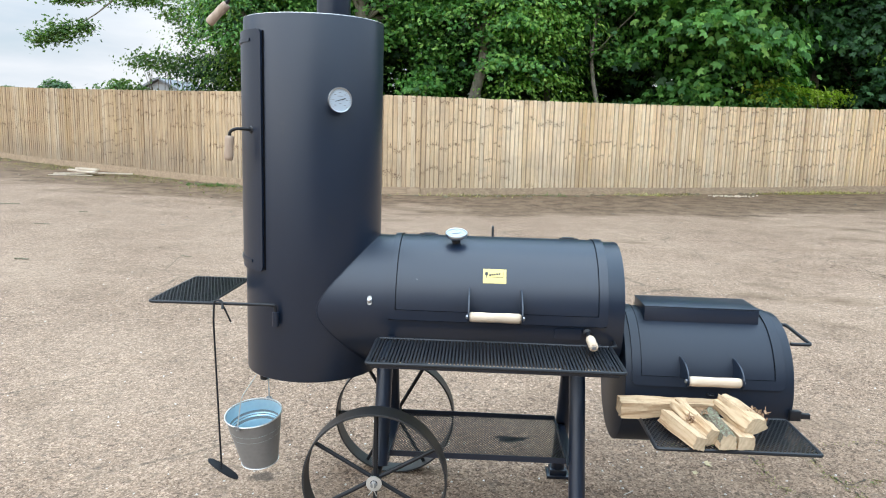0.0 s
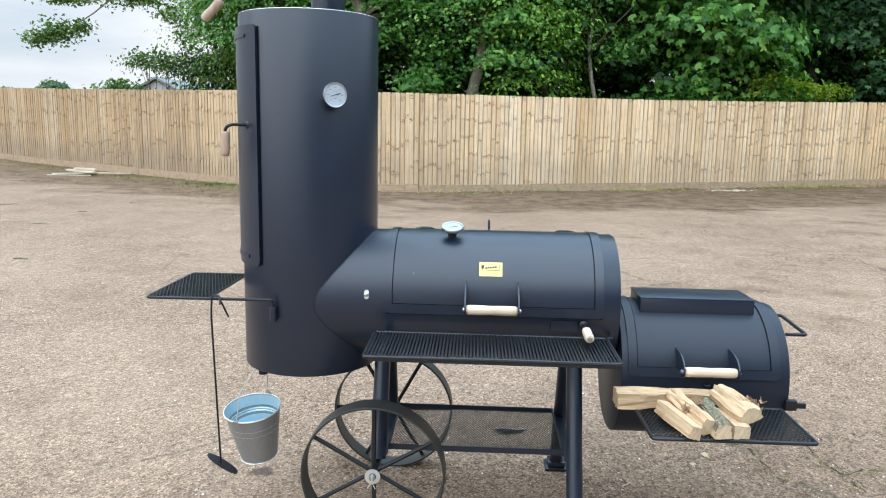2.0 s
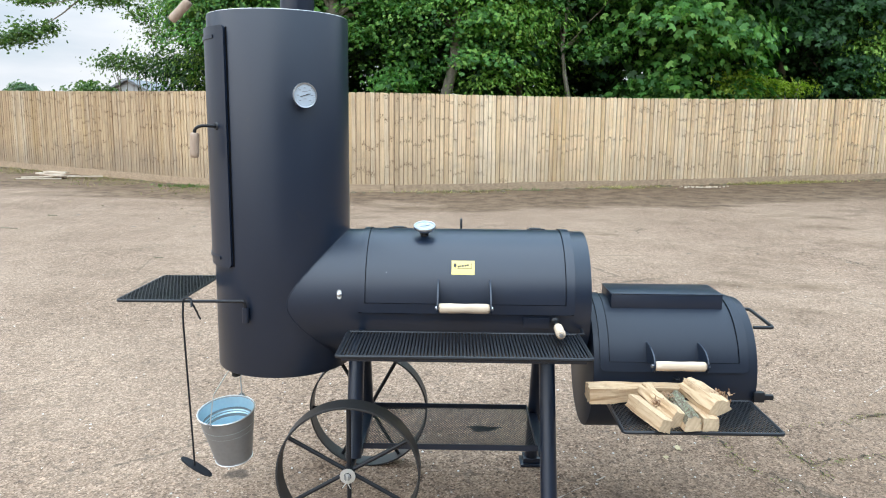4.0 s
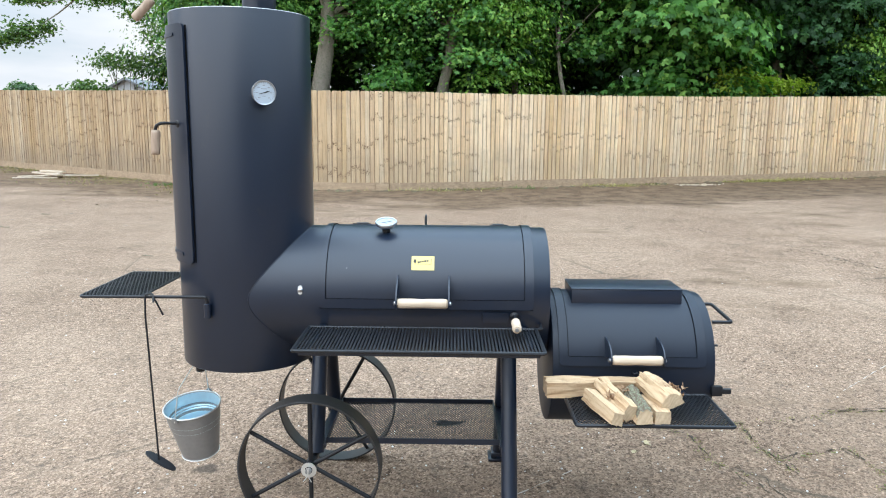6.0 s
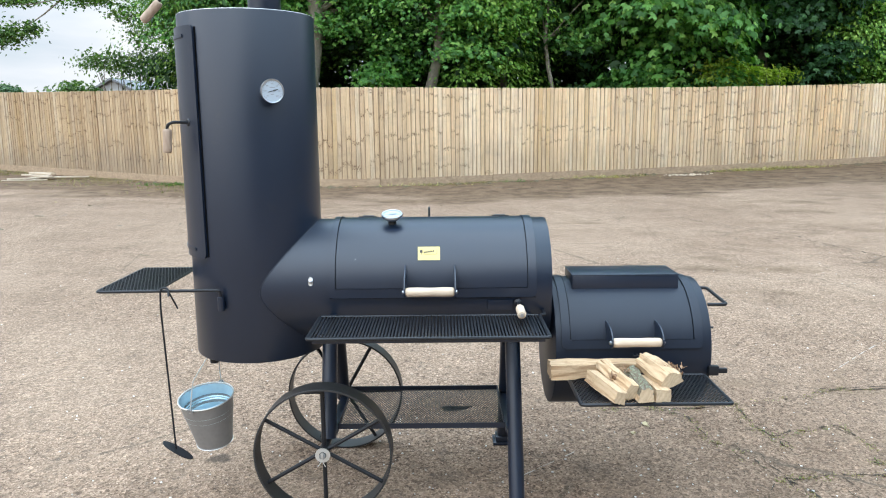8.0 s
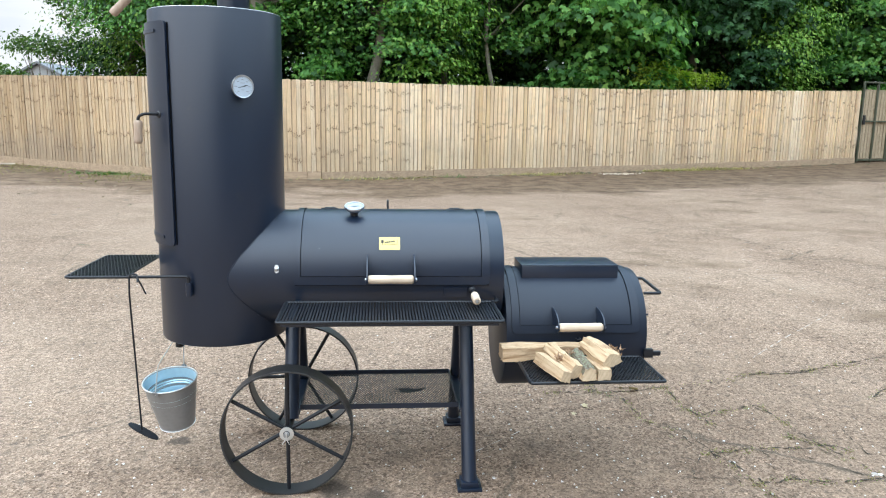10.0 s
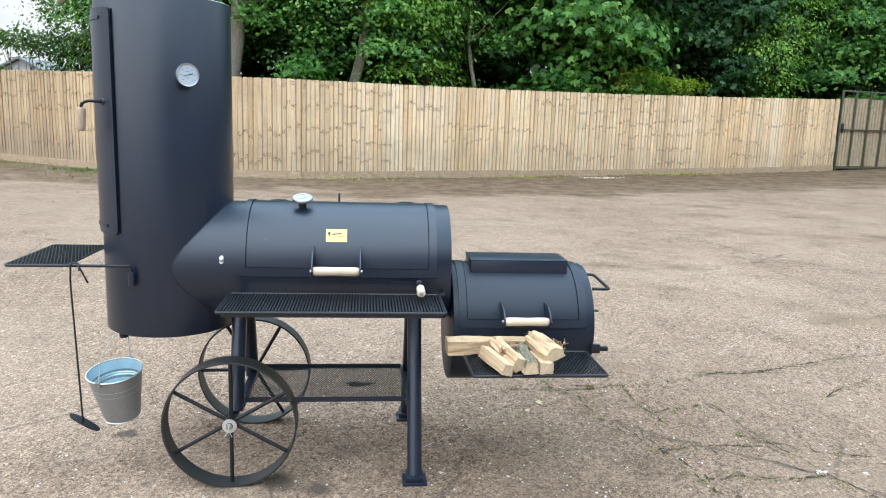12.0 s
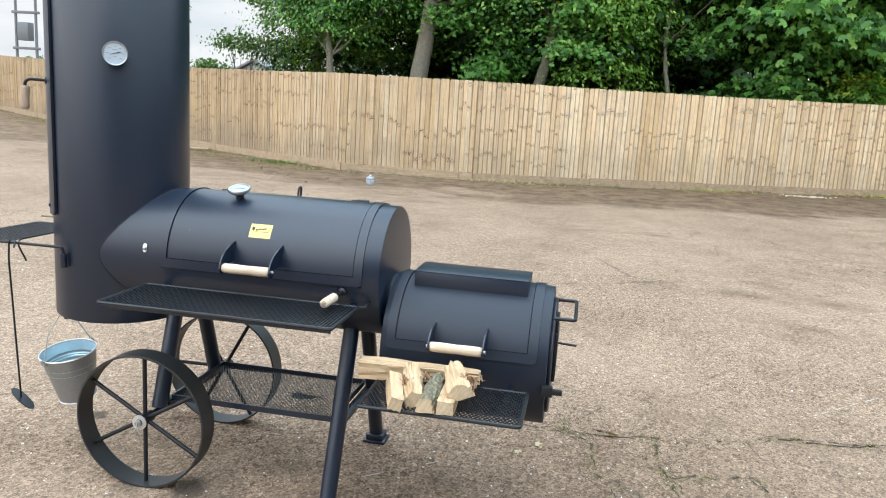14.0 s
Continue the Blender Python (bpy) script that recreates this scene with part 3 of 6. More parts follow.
def lattice(bm, x0, x1, y0, y1, z, px, py, w, t, sway=0.25):
    """Expanded metal: zigzag strands that run along y and touch, in the plane z."""
    n = int((x1 - x0) / (px / 2))
    steps = max(2, int(round((y1 - y0) / (py / 2))))
    for i in range(n + 1):
        xc = x0 + px / 4 + i * px / 2
        rows = []
        for j in range(steps + 1):
            s = px * sway if (i + j) % 2 else -px * sway
            x = min(max(xc + s, x0), x1)
            y = y0 + (y1 - y0) * j / steps
            rows.append([bm.verts.new(c) for c in ((x - w / 2, y, z), (x + w / 2, y, z), (x + w / 2, y, z - t), (x - w / 2, y, z - t))])
        for a, b in zip(rows, rows[1:]):
            for q in range(4):
                bm.faces.new((a[q], a[(q + 1) % 4], b[(q + 1) % 4], b[q]))
    return bm


GROUND = -0.014


def ground_z(x, y):
    """The yard rises gently towards both ends of the fence."""
    s = min(1.0, max(0.0, (y - 3.0) / 11.0))
    return GROUND + 0.00105 * min(abs(x), 22.0) ** 2 * s * s * (3 - 2 * s)


# ---- ground ----
def build_ground():
    def steps(lo, hi, fine_lo, fine_hi, d, grow):
        a = list(np.arange(fine_lo, fine_hi + 1e-6, d))
        s, v = d, fine_hi
        while v < hi:
            s *= grow
            v += s
            a.append(v)
        s, v = d, fine_lo
        while v > lo:
            s *= grow
            v -= s
            a.insert(0, v)
        return a
    xs, ys = steps(-600, 600, -22, 24, 0.5, 1.35), steps(-400, 900, -4, 24, 0.5, 1.35)
    bm = bmesh.new()
    grid = [[bm.verts.new((x, y, ground_z(x, y))) for x in xs] for y in ys]
    for j in range(len(ys) - 1):
        for i in range(len(xs) - 1):
            bm.faces.new((grid[j][i], grid[j][i + 1], grid[j + 1][i + 1], grid[j + 1][i]))
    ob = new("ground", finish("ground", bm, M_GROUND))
    tagged(ob, "worn beige tarmac yard with cracks, grit and damp stains", "tarmac", kind="structure")


build_ground()


def shade_wall(name, a, b, height, thick):
    """An unseen plain wall, added to darken light and reflections from its side."""
    a, b = Vector((*a, 0)), Vector((*b, 0))
    d = (b - a).normalized()
    n = Vector((d.y, -d.x, 0)) * thick
    bm = bmesh.new()
    lo = [bm.verts.new(p + Vector((0, 0, -0.3))) for p in (a, b, b + n, a + n)]
    up = [bm.verts.new(p + Vector((0, 0, height))) for p in (a, b, b + n, a + n)]
    bm.faces.new(lo[::-1])
    bm.faces.new(up)
    for i in range(4):
        bm.faces.new((lo[i], lo[(i + 1) % 4], up[(i + 1) % 4], up[i]))
    ob = new(name, finish(name, bm, M_WALL, False))
    tagged(ob, "unseen dark wall added to dim light and reflections", "wall", kind="structure")


shade_wall("shade_wall_east", (25.0, 21.5), (25.0, -20.0), 8.5, 0.3)
shade_wall("shade_wall_south", (25.3, -20.0), (1.5, -20.0), 10.5, 0.3)

# ---- the smoker ----
CX, CY, R = -0.150, 0.052, 0.247          # upright chamber and its radius
RB, BY = 0.238, 0.050                     # cooking chamber: radius and axis
AZ, FZ = 0.812, 0.560                     # axis heights of cooking chamber and firebox
Z0, Z1 = 0.549, 1.804
smoker = thing("offset_smoker", (0.35, 0.03, 0.0), "black steel offset barbecue smoker on wheels with upright smoke chamber", "barbecue smoker")


def on_pillar(phi, z, h=0.0):
    a = radians(phi)
    return Vector((CX + math.sin(a) * (R + h), CY - math.cos(a) * (R + h), z))


def on_barrel(x, ang, h=0.0, zc=AZ):
    a = radians(ang)
    r, y = (RB, BY) if zc == AZ else (R, CY)
    return Vector((x, y - math.cos(a) * (r + h), zc + math.sin(a) * (r + h)))


def barrel_normal(ang):
    a = radians(ang)
    return Vector((0, -math.cos(a), math.sin(a)))


def grip(bm, a, b, r):
    """A turned wooden grip, slightly waisted, with rounded ends."""
    a, b = Vector(a), Vector(b)
    length = (b - a).length
    prof = [(0, 0), (r * 0.75, 0), (r * 0.95, 0.004), (r, 0.010), (r * 1.02, length * 0.25), (r * 0.94, length * 0.5), (r * 1.02, length * 0.75), (r, length - 0.010), (r * 0.93, length - 0.004), (r * 0.7, length), (0, length)]
    return lathe(bm, prof, a, b - a, 20)


def thermometer(name, centre, normal, radius, stem, label):
    n = Vector(normal).normalized()
    o = Vector(centre)
    holder = lathe(bmesh.new(), [(0, -stem), (0.009, -stem), (0.009, -0.021), (radius * 0.42, -0.019), (radius * 0.74, -0.013), (radius * 0.95, -0.006), (radius, -0.003), (radius, 0.003), (radius * 0.97, 0.0055), (radius * 0.90, 0.0045), (radius * 0.875, 0.0), (0, 0.0)], o, n, 40)
    g = part(name, holder, M_CHROME, smoker, label)
    part("dial", lathe(bmesh.new(), [(0, 0.0006), (radius * 0.88, 0.0006), (radius * 0.88, 0.0016), (0, 0.0016)], o, n, 40), M_DIAL, g, "white dial face")
    up = Vector((0, 0, 1)) if abs(n.z) < 0.7 else Vector((0, 1, 0))
    side = up.cross(n).normalized()
    up = n.cross(side)
    frame_m = Matrix(((side.x, up.x, n.x, o.x), (side.y, up.y, n.y, o.y), (side.z, up.z, n.z, o.z), (0, 0, 0, 1)))
    marks = bmesh.new()
    for i in range(25):
        a = radians(225 - i * 270 / 24)
        m = frame_m @ Matrix.Rotation(a, 4, 'Z')
        long = 0.10 if i % 4 == 0 else 0.055
        plate(marks, [(radius * (0.82 - long), -0.0006), (radius * 0.82, -0.0006), (radius * 0.82, 0.0006), (radius * (0.82 - long), 0.0006)], 0.0004, m @ Matrix.Translation((0, 0, 0.0017)))
    for i in range(7):
        a = radians(225 - i * 45)
        m = frame_m @ Matrix.Translation((math.cos(a) * radius * 0.58, math.sin(a) * radius * 0.58, 0.0017))
        plate(marks, [(-0.004, -0.0012), (0.004, -0.0012), (0.004, 0.0012), (-0.004, 0.0012)], 0.0004, m)
    for y, w in ((0.30, 0.22), (-0.28, 0.12)):
        plate(marks, [(-w * radius, y * radius - 0.001), (w * radius, y * radius - 0.001), (w * radius, y * radius + 0.001), (-w * radius, y * radius + 0.001)], 0.0004, frame_m @ Matrix.Translation((0, 0, 0.0017)))
    part("scale_mark", marks, M_GREYINK, g, smooth=False)
    needle = plate(bmesh.new(), [(-radius * 0.42, -0.0009), (radius * 0.10, -0.0012), (radius * 0.14, -0.0022), (radius * 0.46, -0.0012), (radius * 0.50, 0), (radius * 0.46, 0.0012), (radius * 0.14, 0.0022), (radius * 0.10, 0.0012), (-radius * 0.42, 0.0009)], 0.0007, frame_m @ Matrix.Rotation(radians(16), 4, 'Z') @ Matrix.Translation((0, 0, 0.0025)))
    part("needle", needle, M_INK, g, "black needle", False)
    return g


def handle_bar(parent, xl, xr, y, z, zc, top_angle):
    """Two curved flat brackets and a wooden grip between them."""
    for i, x in enumerate((xl, xr)):
        p = on_barrel(x, top_angle, -0.004, zc)
        q = on_barrel(x, top_angle - 18, -0.004, zc)
        out = []
        a, b, c = (p.y, p.z), (y - 0.012, z + 0.06), (y - 0.020, z)
        for k in range(9):
            t = k / 8
            out.append(tuple((1 - t) ** 2 * u + 2 * t * (1 - t) * v + t * t * w for u, v, w in zip(a, b, c)))
        for k in range(1, 6):
            an = math.pi + math.pi * k / 6
            out.append((y + 0.020 * math.cos(an), z + 0.020 * math.sin(an)))
        out += [(y + 0.02, z + 0.004), (q.y, q.z)]
        m = Matrix(((0, 0, 1, x - 0.0025), (1, 0, 0, 0), (0, 1, 0, 0), (0, 0, 0, 1)))
        part("handle_bracket", plate(bmesh.new(), out, 0.005, m), M_PAINT, parent, smooth=False)
        s = -1 if i == 0 else 1
        part("handle_bolt", lathe(bmesh.new(), [(0, 0), (0.007, 0), (0.007, 0.004), (0.004, 0.007), (0, 0.008)], (x + s * 0.0025, y, z), (s, 0, 0), 10), M_CHROME, parent, "bright bolt head")
    part("wooden_grip", grip(bmesh.new(), (xl + 0.003, y, z), (xr - 0.003, y, z), 0.0165), M_GRIP, parent, "pale turned wooden handle grip")


# upright smoke chamber
pillar = part("smoke_chamber", lathe(bmesh.new(), [(0, Z0), (R - 0.006, Z0), (R - 0.002, Z0 + 0.002), (R, Z0 + 0.006), (R, 1.0), (R, Z1 - 0.002), (R - 0.001, Z1), (R - 0.004, Z1), (R - 0.005, Z1 - 0.003), (R - 0.005, Z1 - 0.012), (0, Z1 - 0.012)], (CX, CY, 0), (0, 0, 1), 96), M_PAINT, smoker)
door = part("chamber_door", sheet(bmesh.new(), lambda u, v, h: on_pillar(u, v, 0.001 + h), -146, -31.5, 0.936, 1.756, 0.009, 0.018, 30, 2, R * math.pi / 180, 1.0), M_PAINT, smoker)
# black strip that paints the shadow in the gap beside the door
part("gap_seal", sheet(bmesh.new(), lambda u, v, h: on_pillar(u, v, h), -31.5, -29.9, 0.942, 1.75, 0.0012, 0.0, 2, 2), M_GAP, door, "black strip painted as shade in the door gap")
for z in (1.722, 0.968):
    part("hinge_strap", sheet(bmesh.new(), lambda u, v, h: on_pillar(u, v, 0.010 + h), -120, -44, z - 0.006, z + 0.006, 0.004, 0.003, 20, 1, R * math.pi / 180, 1.0), M_PAINT, door)
hd = on_pillar(-44, 1.424)
rod = rounded([hd, (-0.372, -0.165, 1.426), (-0.395, -0.158, 1.415), (-0.399, -0.157, 1.325)], 0.022, 6)
part("handle_rod", tube(bmesh.new(), rod, 0.0055, 10), M_ROD, door)
part("handle_rose", lathe(bmesh.new(), [(0, 0), (0.014, 0), (0.014, 0.010), (0.010, 0.014), (0, 0.014)], hd, on_pillar(-44, 1.424, 1) - hd, 16), M_ROD, door)
part("wooden_grip", grip(bmesh.new(), (-0.395, -0.157, 1.402), (-0.400, -0.157, 1.318), 0.0155), M_GRIP_OLD, door, "greyed wooden handle grip")
thermometer("chamber_thermometer", on_pillar(30.2, 1.529, 0.024), on_pillar(30.2, 1.529, 1) - on_pillar(30.2, 1.529), 0.0415, 0.026, "round white dial thermometer with chrome bezel")

# bright ring that stands in for the highlight along the top edge
edge = [(CX + math.cos(a) * (R - 0.0025), CY + math.sin(a) * (R - 0.0025), Z1 + 0.0004) for a in (2 * math.pi * i / 96 for i in range(96))]
part("rim_edge", tube(bmesh.new(), edge, 0.0016, 6, True), M_WASHER, pillar, "bright ring painted as the top edge highlight")

# chimney with its damper lever
chimney = part("chimney", lathe(bmesh.new(), [(0.058, Z1 - 0.014), (0.060, Z1 - 0.014), (0.060, 2.36), (0.058, 2.362), (0.055, 2.36), (0.055, Z1)], (-0.085, CY + 0.02, 0), (0, 0, 1), 40), M_PAINT, smoker)
lever = part("damper_lever", tube(bmesh.new(), rounded([(-0.14, 0.055, 2.08), (-0.33, 0.053, 2.05), (-0.455, 0.053, 1.884), (-0.50, 0.053, 1.83)], 0.05, 6), 0.006, 10), M_ROD, smoker)
part("wooden_grip", grip(bmesh.new(), (-0.467, 0.053, 1.864), (-0.535, 0.053, 1.796), 0.0165), M_GRIP_OLD, lever, "greyed wooden lever grip")

# horizontal cooking chamber
X1 = 0.968
bead = []
for i in range(0, 81):
    a = radians(-128 + 256 * i / 80)
    y = BY - RB * math.cos(a)
    inside = R ** 2 - (y - CY) ** 2
    bead.append((CX + math.sqrt(max(inside, 1e-6)) + 0.001, y - 0.0005, AZ + RB * math.sin(a)))
part("weld_bead", tube(bmesh.new(), bead, 0.0018, 8), M_PAINT, smoker)
part("cooking_chamber", lathe(bmesh.new(), [(0, 0), (RB, 0), (RB, 0.5), (RB, X1 - CX - 0.004), (RB - 0.002, X1 - CX - 0.001), (RB - 0.008, X1 - CX), (0, X1 - CX)], (CX, BY, AZ), (1, 0, 0), 96), M_PAINT, smoker)
lid = part("lid", sheet(bmesh.new(), lambda u, v, h: on_barrel(u, v, 0.001 + h), 0.183, 0.877, 3.6, 118, 0.0035, 0.0, 2, 40), M_PAINT, smoker)
part("lid_flange", flange(lambda u, v, h: on_barrel(u, v, 0.001 + h), 0.158, 0.909, -4.6, 118, 0.1815, 0.8785, 3.3, 0.0070, 0.016, R * math.pi / 180), M_PAINT, lid)
# black strip for the shade that falls just below the lid flange
part("lid_seal", sheet(bmesh.new(), lambda u, v, h: on_barrel(u, v, 0.0005 + h), 0.160, 0.907, -5.3, -4.7, 0.002, 0.0, 2, 2), M_GAP, lid, "black strip painted as shade under the lid edge")
# thin black line that draws the gap between lid and flange
part("seam_bead", tube(bmesh.new(), rounded([on_barrel(0.183, a, 0.0075) for a in range(112, 9, -6)] + [on_barrel(0.1835, 3.6, 0.0075)] + [on_barrel(0.3, 3.5, 0.0075), on_barrel(0.75, 3.5, 0.0075)] + [on_barrel(0.8768, 3.6, 0.0075)] + [on_barrel(0.877, a, 0.0075) for a in range(10, 113, 6)], 0.004, 3), 0.0009, 6), M_GAP, lid, "black line drawn as the dark seam round the lid")
handle_bar(lid, 0.436, 0.614, -0.270, 0.831, AZ, 25)
badge = part("name_plate", sheet(bmesh.new(), lambda u, v, h: on_barrel(u, v, 0.0046 + h), 0.481, 0.561, 27.8, 40.3, 0.0012, 0.0, 2, 6), M_BRASS, lid, "small brass maker's plate")
mark = bmesh.new()
sheet(mark, lambda u, v, h: on_barrel(u, v, 0.0060 + h), 0.488, 0.498, 34.4, 37.5, 0.0004, 0.002, 4, 2, 1.0, R * math.pi / 180)
sheet(mark, lambda u, v, h: on_barrel(u, v, 0.0060 + h), 0.492, 0.4945, 32.5, 34.4, 0.0004, 0.0, 2, 2)
for i, (a, b) in enumerate(((0.502, 0.509), (0.5105, 0.5155), (0.517, 0.5235), (0.526, 0.533), (0.5345, 0.5405))):
    sheet(mark, lambda u, v, h: on_barrel(u, v, 0.0060 + h), a, b, 34.0 + 0.3 * i, 35.7 + 0.3 * i, 0.0004, 0.0006, 3, 2, 1.0, R * math.pi / 180)
sheet(mark, lambda u, v, h: on_barrel(u, v, 0.0060 + h), 0.501, 0.551, 32.9, 33.3, 0.0004, 0.0, 3, 1)
sheet(mark, lambda u, v, h: on_barrel(u, v, 0.0060 + h), 0.5495, 0.551, 33.3, 38.0, 0.0004, 0.0, 1, 2)
part("plate_mark", mark, M_INK, badge, "black printed emblem and bars", False)
na = barrel_normal(72)
thermometer("lid_thermometer", on_barrel(0.382, 72, 0.038), na, 0.040, 0.040, "chrome dial thermometer on a short stem")
part("thermometer_collar", lathe(bmesh.new(), [(0, 0), (0.016, 0), (0.016, 0.012), (0.011, 0.016), (0, 0.016)], on_barrel(0.381, 72, 0.003), na, 6), M_INK, smoker)
for x in (0.275, 0.80):
    bm = bmesh.new()
    tube(bm, [on_barrel(x - 0.022, 112, 0.012), on_barrel(x + 0.022, 112, 0.012)], 0.008, 12)
    sheet(bm, lambda u, v, h: on_barrel(u, v, 0.004 + h), x - 0.035, x + 0.035, 103, 122, 0.005, 0.004, 4, 4, 1.0, R * math.pi / 180)
    part("lid_hinge", bm, M_ROD, smoker)
loop = rounded([on_barrel(0.517, 126, -0.004), (0.517, 0.205, 1.072), (0.517, 0.232, 1.072), on_barrel(0.517, 134, -0.004)], 0.012, 5)
part("lid_stop", tube(bmesh.new(), loop, 0.0045, 8), M_ROD, smoker)
part("inspection_bolt", lathe(bmesh.new(), [(0, 0), (0.008, 0), (0.009, 0.004), (0.005, 0.008), (0, 0.009)], on_barrel(0.093, 10.1, 0.0), barrel_normal(10.1), 12), M_CHROME, smoker, "bright bolt")
bm = bmesh.new()
sheet(bm, lambda u, v, h: on_barrel(u, v, h), 0.085, 0.101, 6.2, 14.0, 0.0022, 0.009, 6, 4, 1.0, R * math.pi / 180)
part("bolt_washer", bm, M_WASHER, smoker, "bright oval washer")
part("drawer_front", sheet(bmesh.new(), lambda u, v, h: on_barrel(u, v, 0.0012 + h), 0.733, 0.822, -17.0, -7.4, 0.003, 0.002, 4, 6, 1.0, R * math.pi / 180), M_PAINT, smoker)
knob = part("damper_knob", lathe(bmesh.new(), [(0, -0.004), (0.015, -0.004), (0.015, 0.012), (0.007, 0.016), (0.0055, 0.10), (0, 0.10)], on_barrel(0.842, -10, 0), (0, -1, 0), 14), M_ROD, smoker)
k0 = on_barrel(0.841, -10, 0) + Vector((0, -0.085, 0))
k1 = k0 + Vector((-0.003, -0.098, 0.0))
part("wooden_grip", grip(bmesh.new(), k0, k1, 0.0155), M_GRIP, knob, "pale turned wooden grip")
part("grip_nut", lathe(bmesh.new(), [(0, -0.002), (0.007, -0.002), (0.007, 0.004), (0, 0.005)], k1, k1 - k0, 6), M_CHROME, knob, "chrome nut")

# firebox
FX0, FX1 = 0.982, 1.555
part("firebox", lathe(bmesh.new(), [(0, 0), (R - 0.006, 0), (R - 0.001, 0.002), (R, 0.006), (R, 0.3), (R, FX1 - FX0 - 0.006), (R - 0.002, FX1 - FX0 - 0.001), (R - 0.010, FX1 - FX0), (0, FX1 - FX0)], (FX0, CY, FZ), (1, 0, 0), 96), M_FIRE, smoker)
part("firebox_neck", lathe(bmesh.new(), [(0, 0), (0.112, 0), (0.112, 0.03), (0, 0.03)], (X1 - 0.008, CY, 0.69), (1, 0, 0), 24), M_PAINT, smoker)
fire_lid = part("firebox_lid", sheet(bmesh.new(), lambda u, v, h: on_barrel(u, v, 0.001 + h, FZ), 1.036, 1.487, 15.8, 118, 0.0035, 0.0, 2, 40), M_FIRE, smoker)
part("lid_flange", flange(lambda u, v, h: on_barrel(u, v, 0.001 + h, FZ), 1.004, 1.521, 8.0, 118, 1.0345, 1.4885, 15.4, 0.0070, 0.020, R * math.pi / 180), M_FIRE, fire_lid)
# same drawn black gap line round the firebox lid
part("seam_bead", tube(bmesh.new(), rounded([on_barrel(1.036, a, 0.0075, FZ) for a in range(112, 19, -6)] + [on_barrel(1.036, 15.6, 0.0075, FZ), on_barrel(1.2, 15.6, 0.0075, FZ), on_barrel(1.4, 15.6, 0.0075, FZ), on_barrel(1.487, 15.6, 0.0075, FZ)] + [on_barrel(1.487, a, 0.0075, FZ) for a in range(22, 113, 6)], 0.004, 3), 0.0009, 6), M_GAP, fire_lid, "black line drawn as the dark seam round the lid")
handle_bar(fire_lid, 1.169, 1.349, -0.268, 0.640, FZ, 33)
part("warming_plate", box(bmesh.new(), (1.062, -0.055, 0.776), (1.465, 0.118, 0.838), 0.003), M_PAINT, fire_lid)
bm = bmesh.new()
for a, b in (((1.0605, -0.0565, 0.8385), (1.4665, 0.1195, 0.8425)),):
    box(bm, a, b, 0.0015)
part("plate_rim", bm, M_PAINT, fire_lid)
part("lid_latch", tube(bmesh.new(), rounded([on_barrel(1.262, 3, -0.002, FZ), on_barrel(1.262, 3, 0.02, FZ), on_barrel(1.278, 3, 0.02, FZ), on_barrel(1.278, 3, -0.002, FZ)], 0.006), 0.003, 8), M_ROD, smoker)
fire_door = part("firebox_door", lathe(bmesh.new(), [(0, 0), (0.205, 0), (0.207, 0.003), (0.207, 0.010), (0.203, 0.013), (0, 0.013)], (FX1 + 0.0005, CY, FZ), (1, 0, 0), 64), M_PAINT, smoker)
part("door_strap", box(bmesh.new(), (FX1 + 0.014, -0.055, 0.665), (FX1 + 0.024, 0.075, 0.715), 0.002), M_ROD, fire_door)
part("door_loop", tube(bmesh.new(), rounded([(FX1 + 0.008, 0.118, 0.748), (1.634, 0.118, 0.748), (1.634, -0.104, 0.735), (FX1 + 0.008, -0.104, 0.735)], 0.014, 5), 0.0065, 10), M_ROD, fire_door)
part("air_slider", box(bmesh.new(), (FX1 + 0.014, -0.075, 0.50), (FX1 + 0.026, 0.075, 0.672), 0.002), M_ROD, fire_door)
part("slider_pin", tube(bmesh.new(), [(FX1 + 0.012, 0.055, 0.604), (1.647, 0.055, 0.600)], 0.0045, 8), M_ROD, fire_door)
bm = bmesh.new()
box(bm, (FX1 - 0.012, -0.206, 0.492), (1.580, -0.186, 0.528), 0.002)
box(bm, (1.578, -0.204, 0.500), (1.612, -0.188, 0.518), 0.002)
part("door_catch", bm, M_ROD, smoker)

# shelves
def shelf(name, x0, x1, y0, y1, z, px, py, lip=0.0, strand=0.0032, sway=0.25):
    ring = [(x0, y0, z), (x1, y0, z), (x1, y1, z), (x0, y1, z)]
    pts = rounded([((x0 + x1) / 2, y0, z)] + ring[1:] + ring[:1] + [((x0 + x1) / 2 - 0.001, y0, z)], 0.012, 4)
    s = part(name, tube(bmesh.new(), pts[:-1], 0.006, 8, True), M_ROD, smoker)
    part("mesh_panel", lattice(bmesh.new(), x0 + 0.004, x1 - 0.004, y0 + 0.002, y1 - 0.002, z + 0.003, px, py, strand, 0.0036, sway), M_ROD, s, "black expanded metal mesh", False)
    if lip:
        part("front_rail", box(bmesh.new(), (x0 + 0.012, y0 + 0.03, z - 0.024), (x1 - 0.012, y0 + 0.036, z - 0.007), 0.001), M_PAINT, s)
    return s


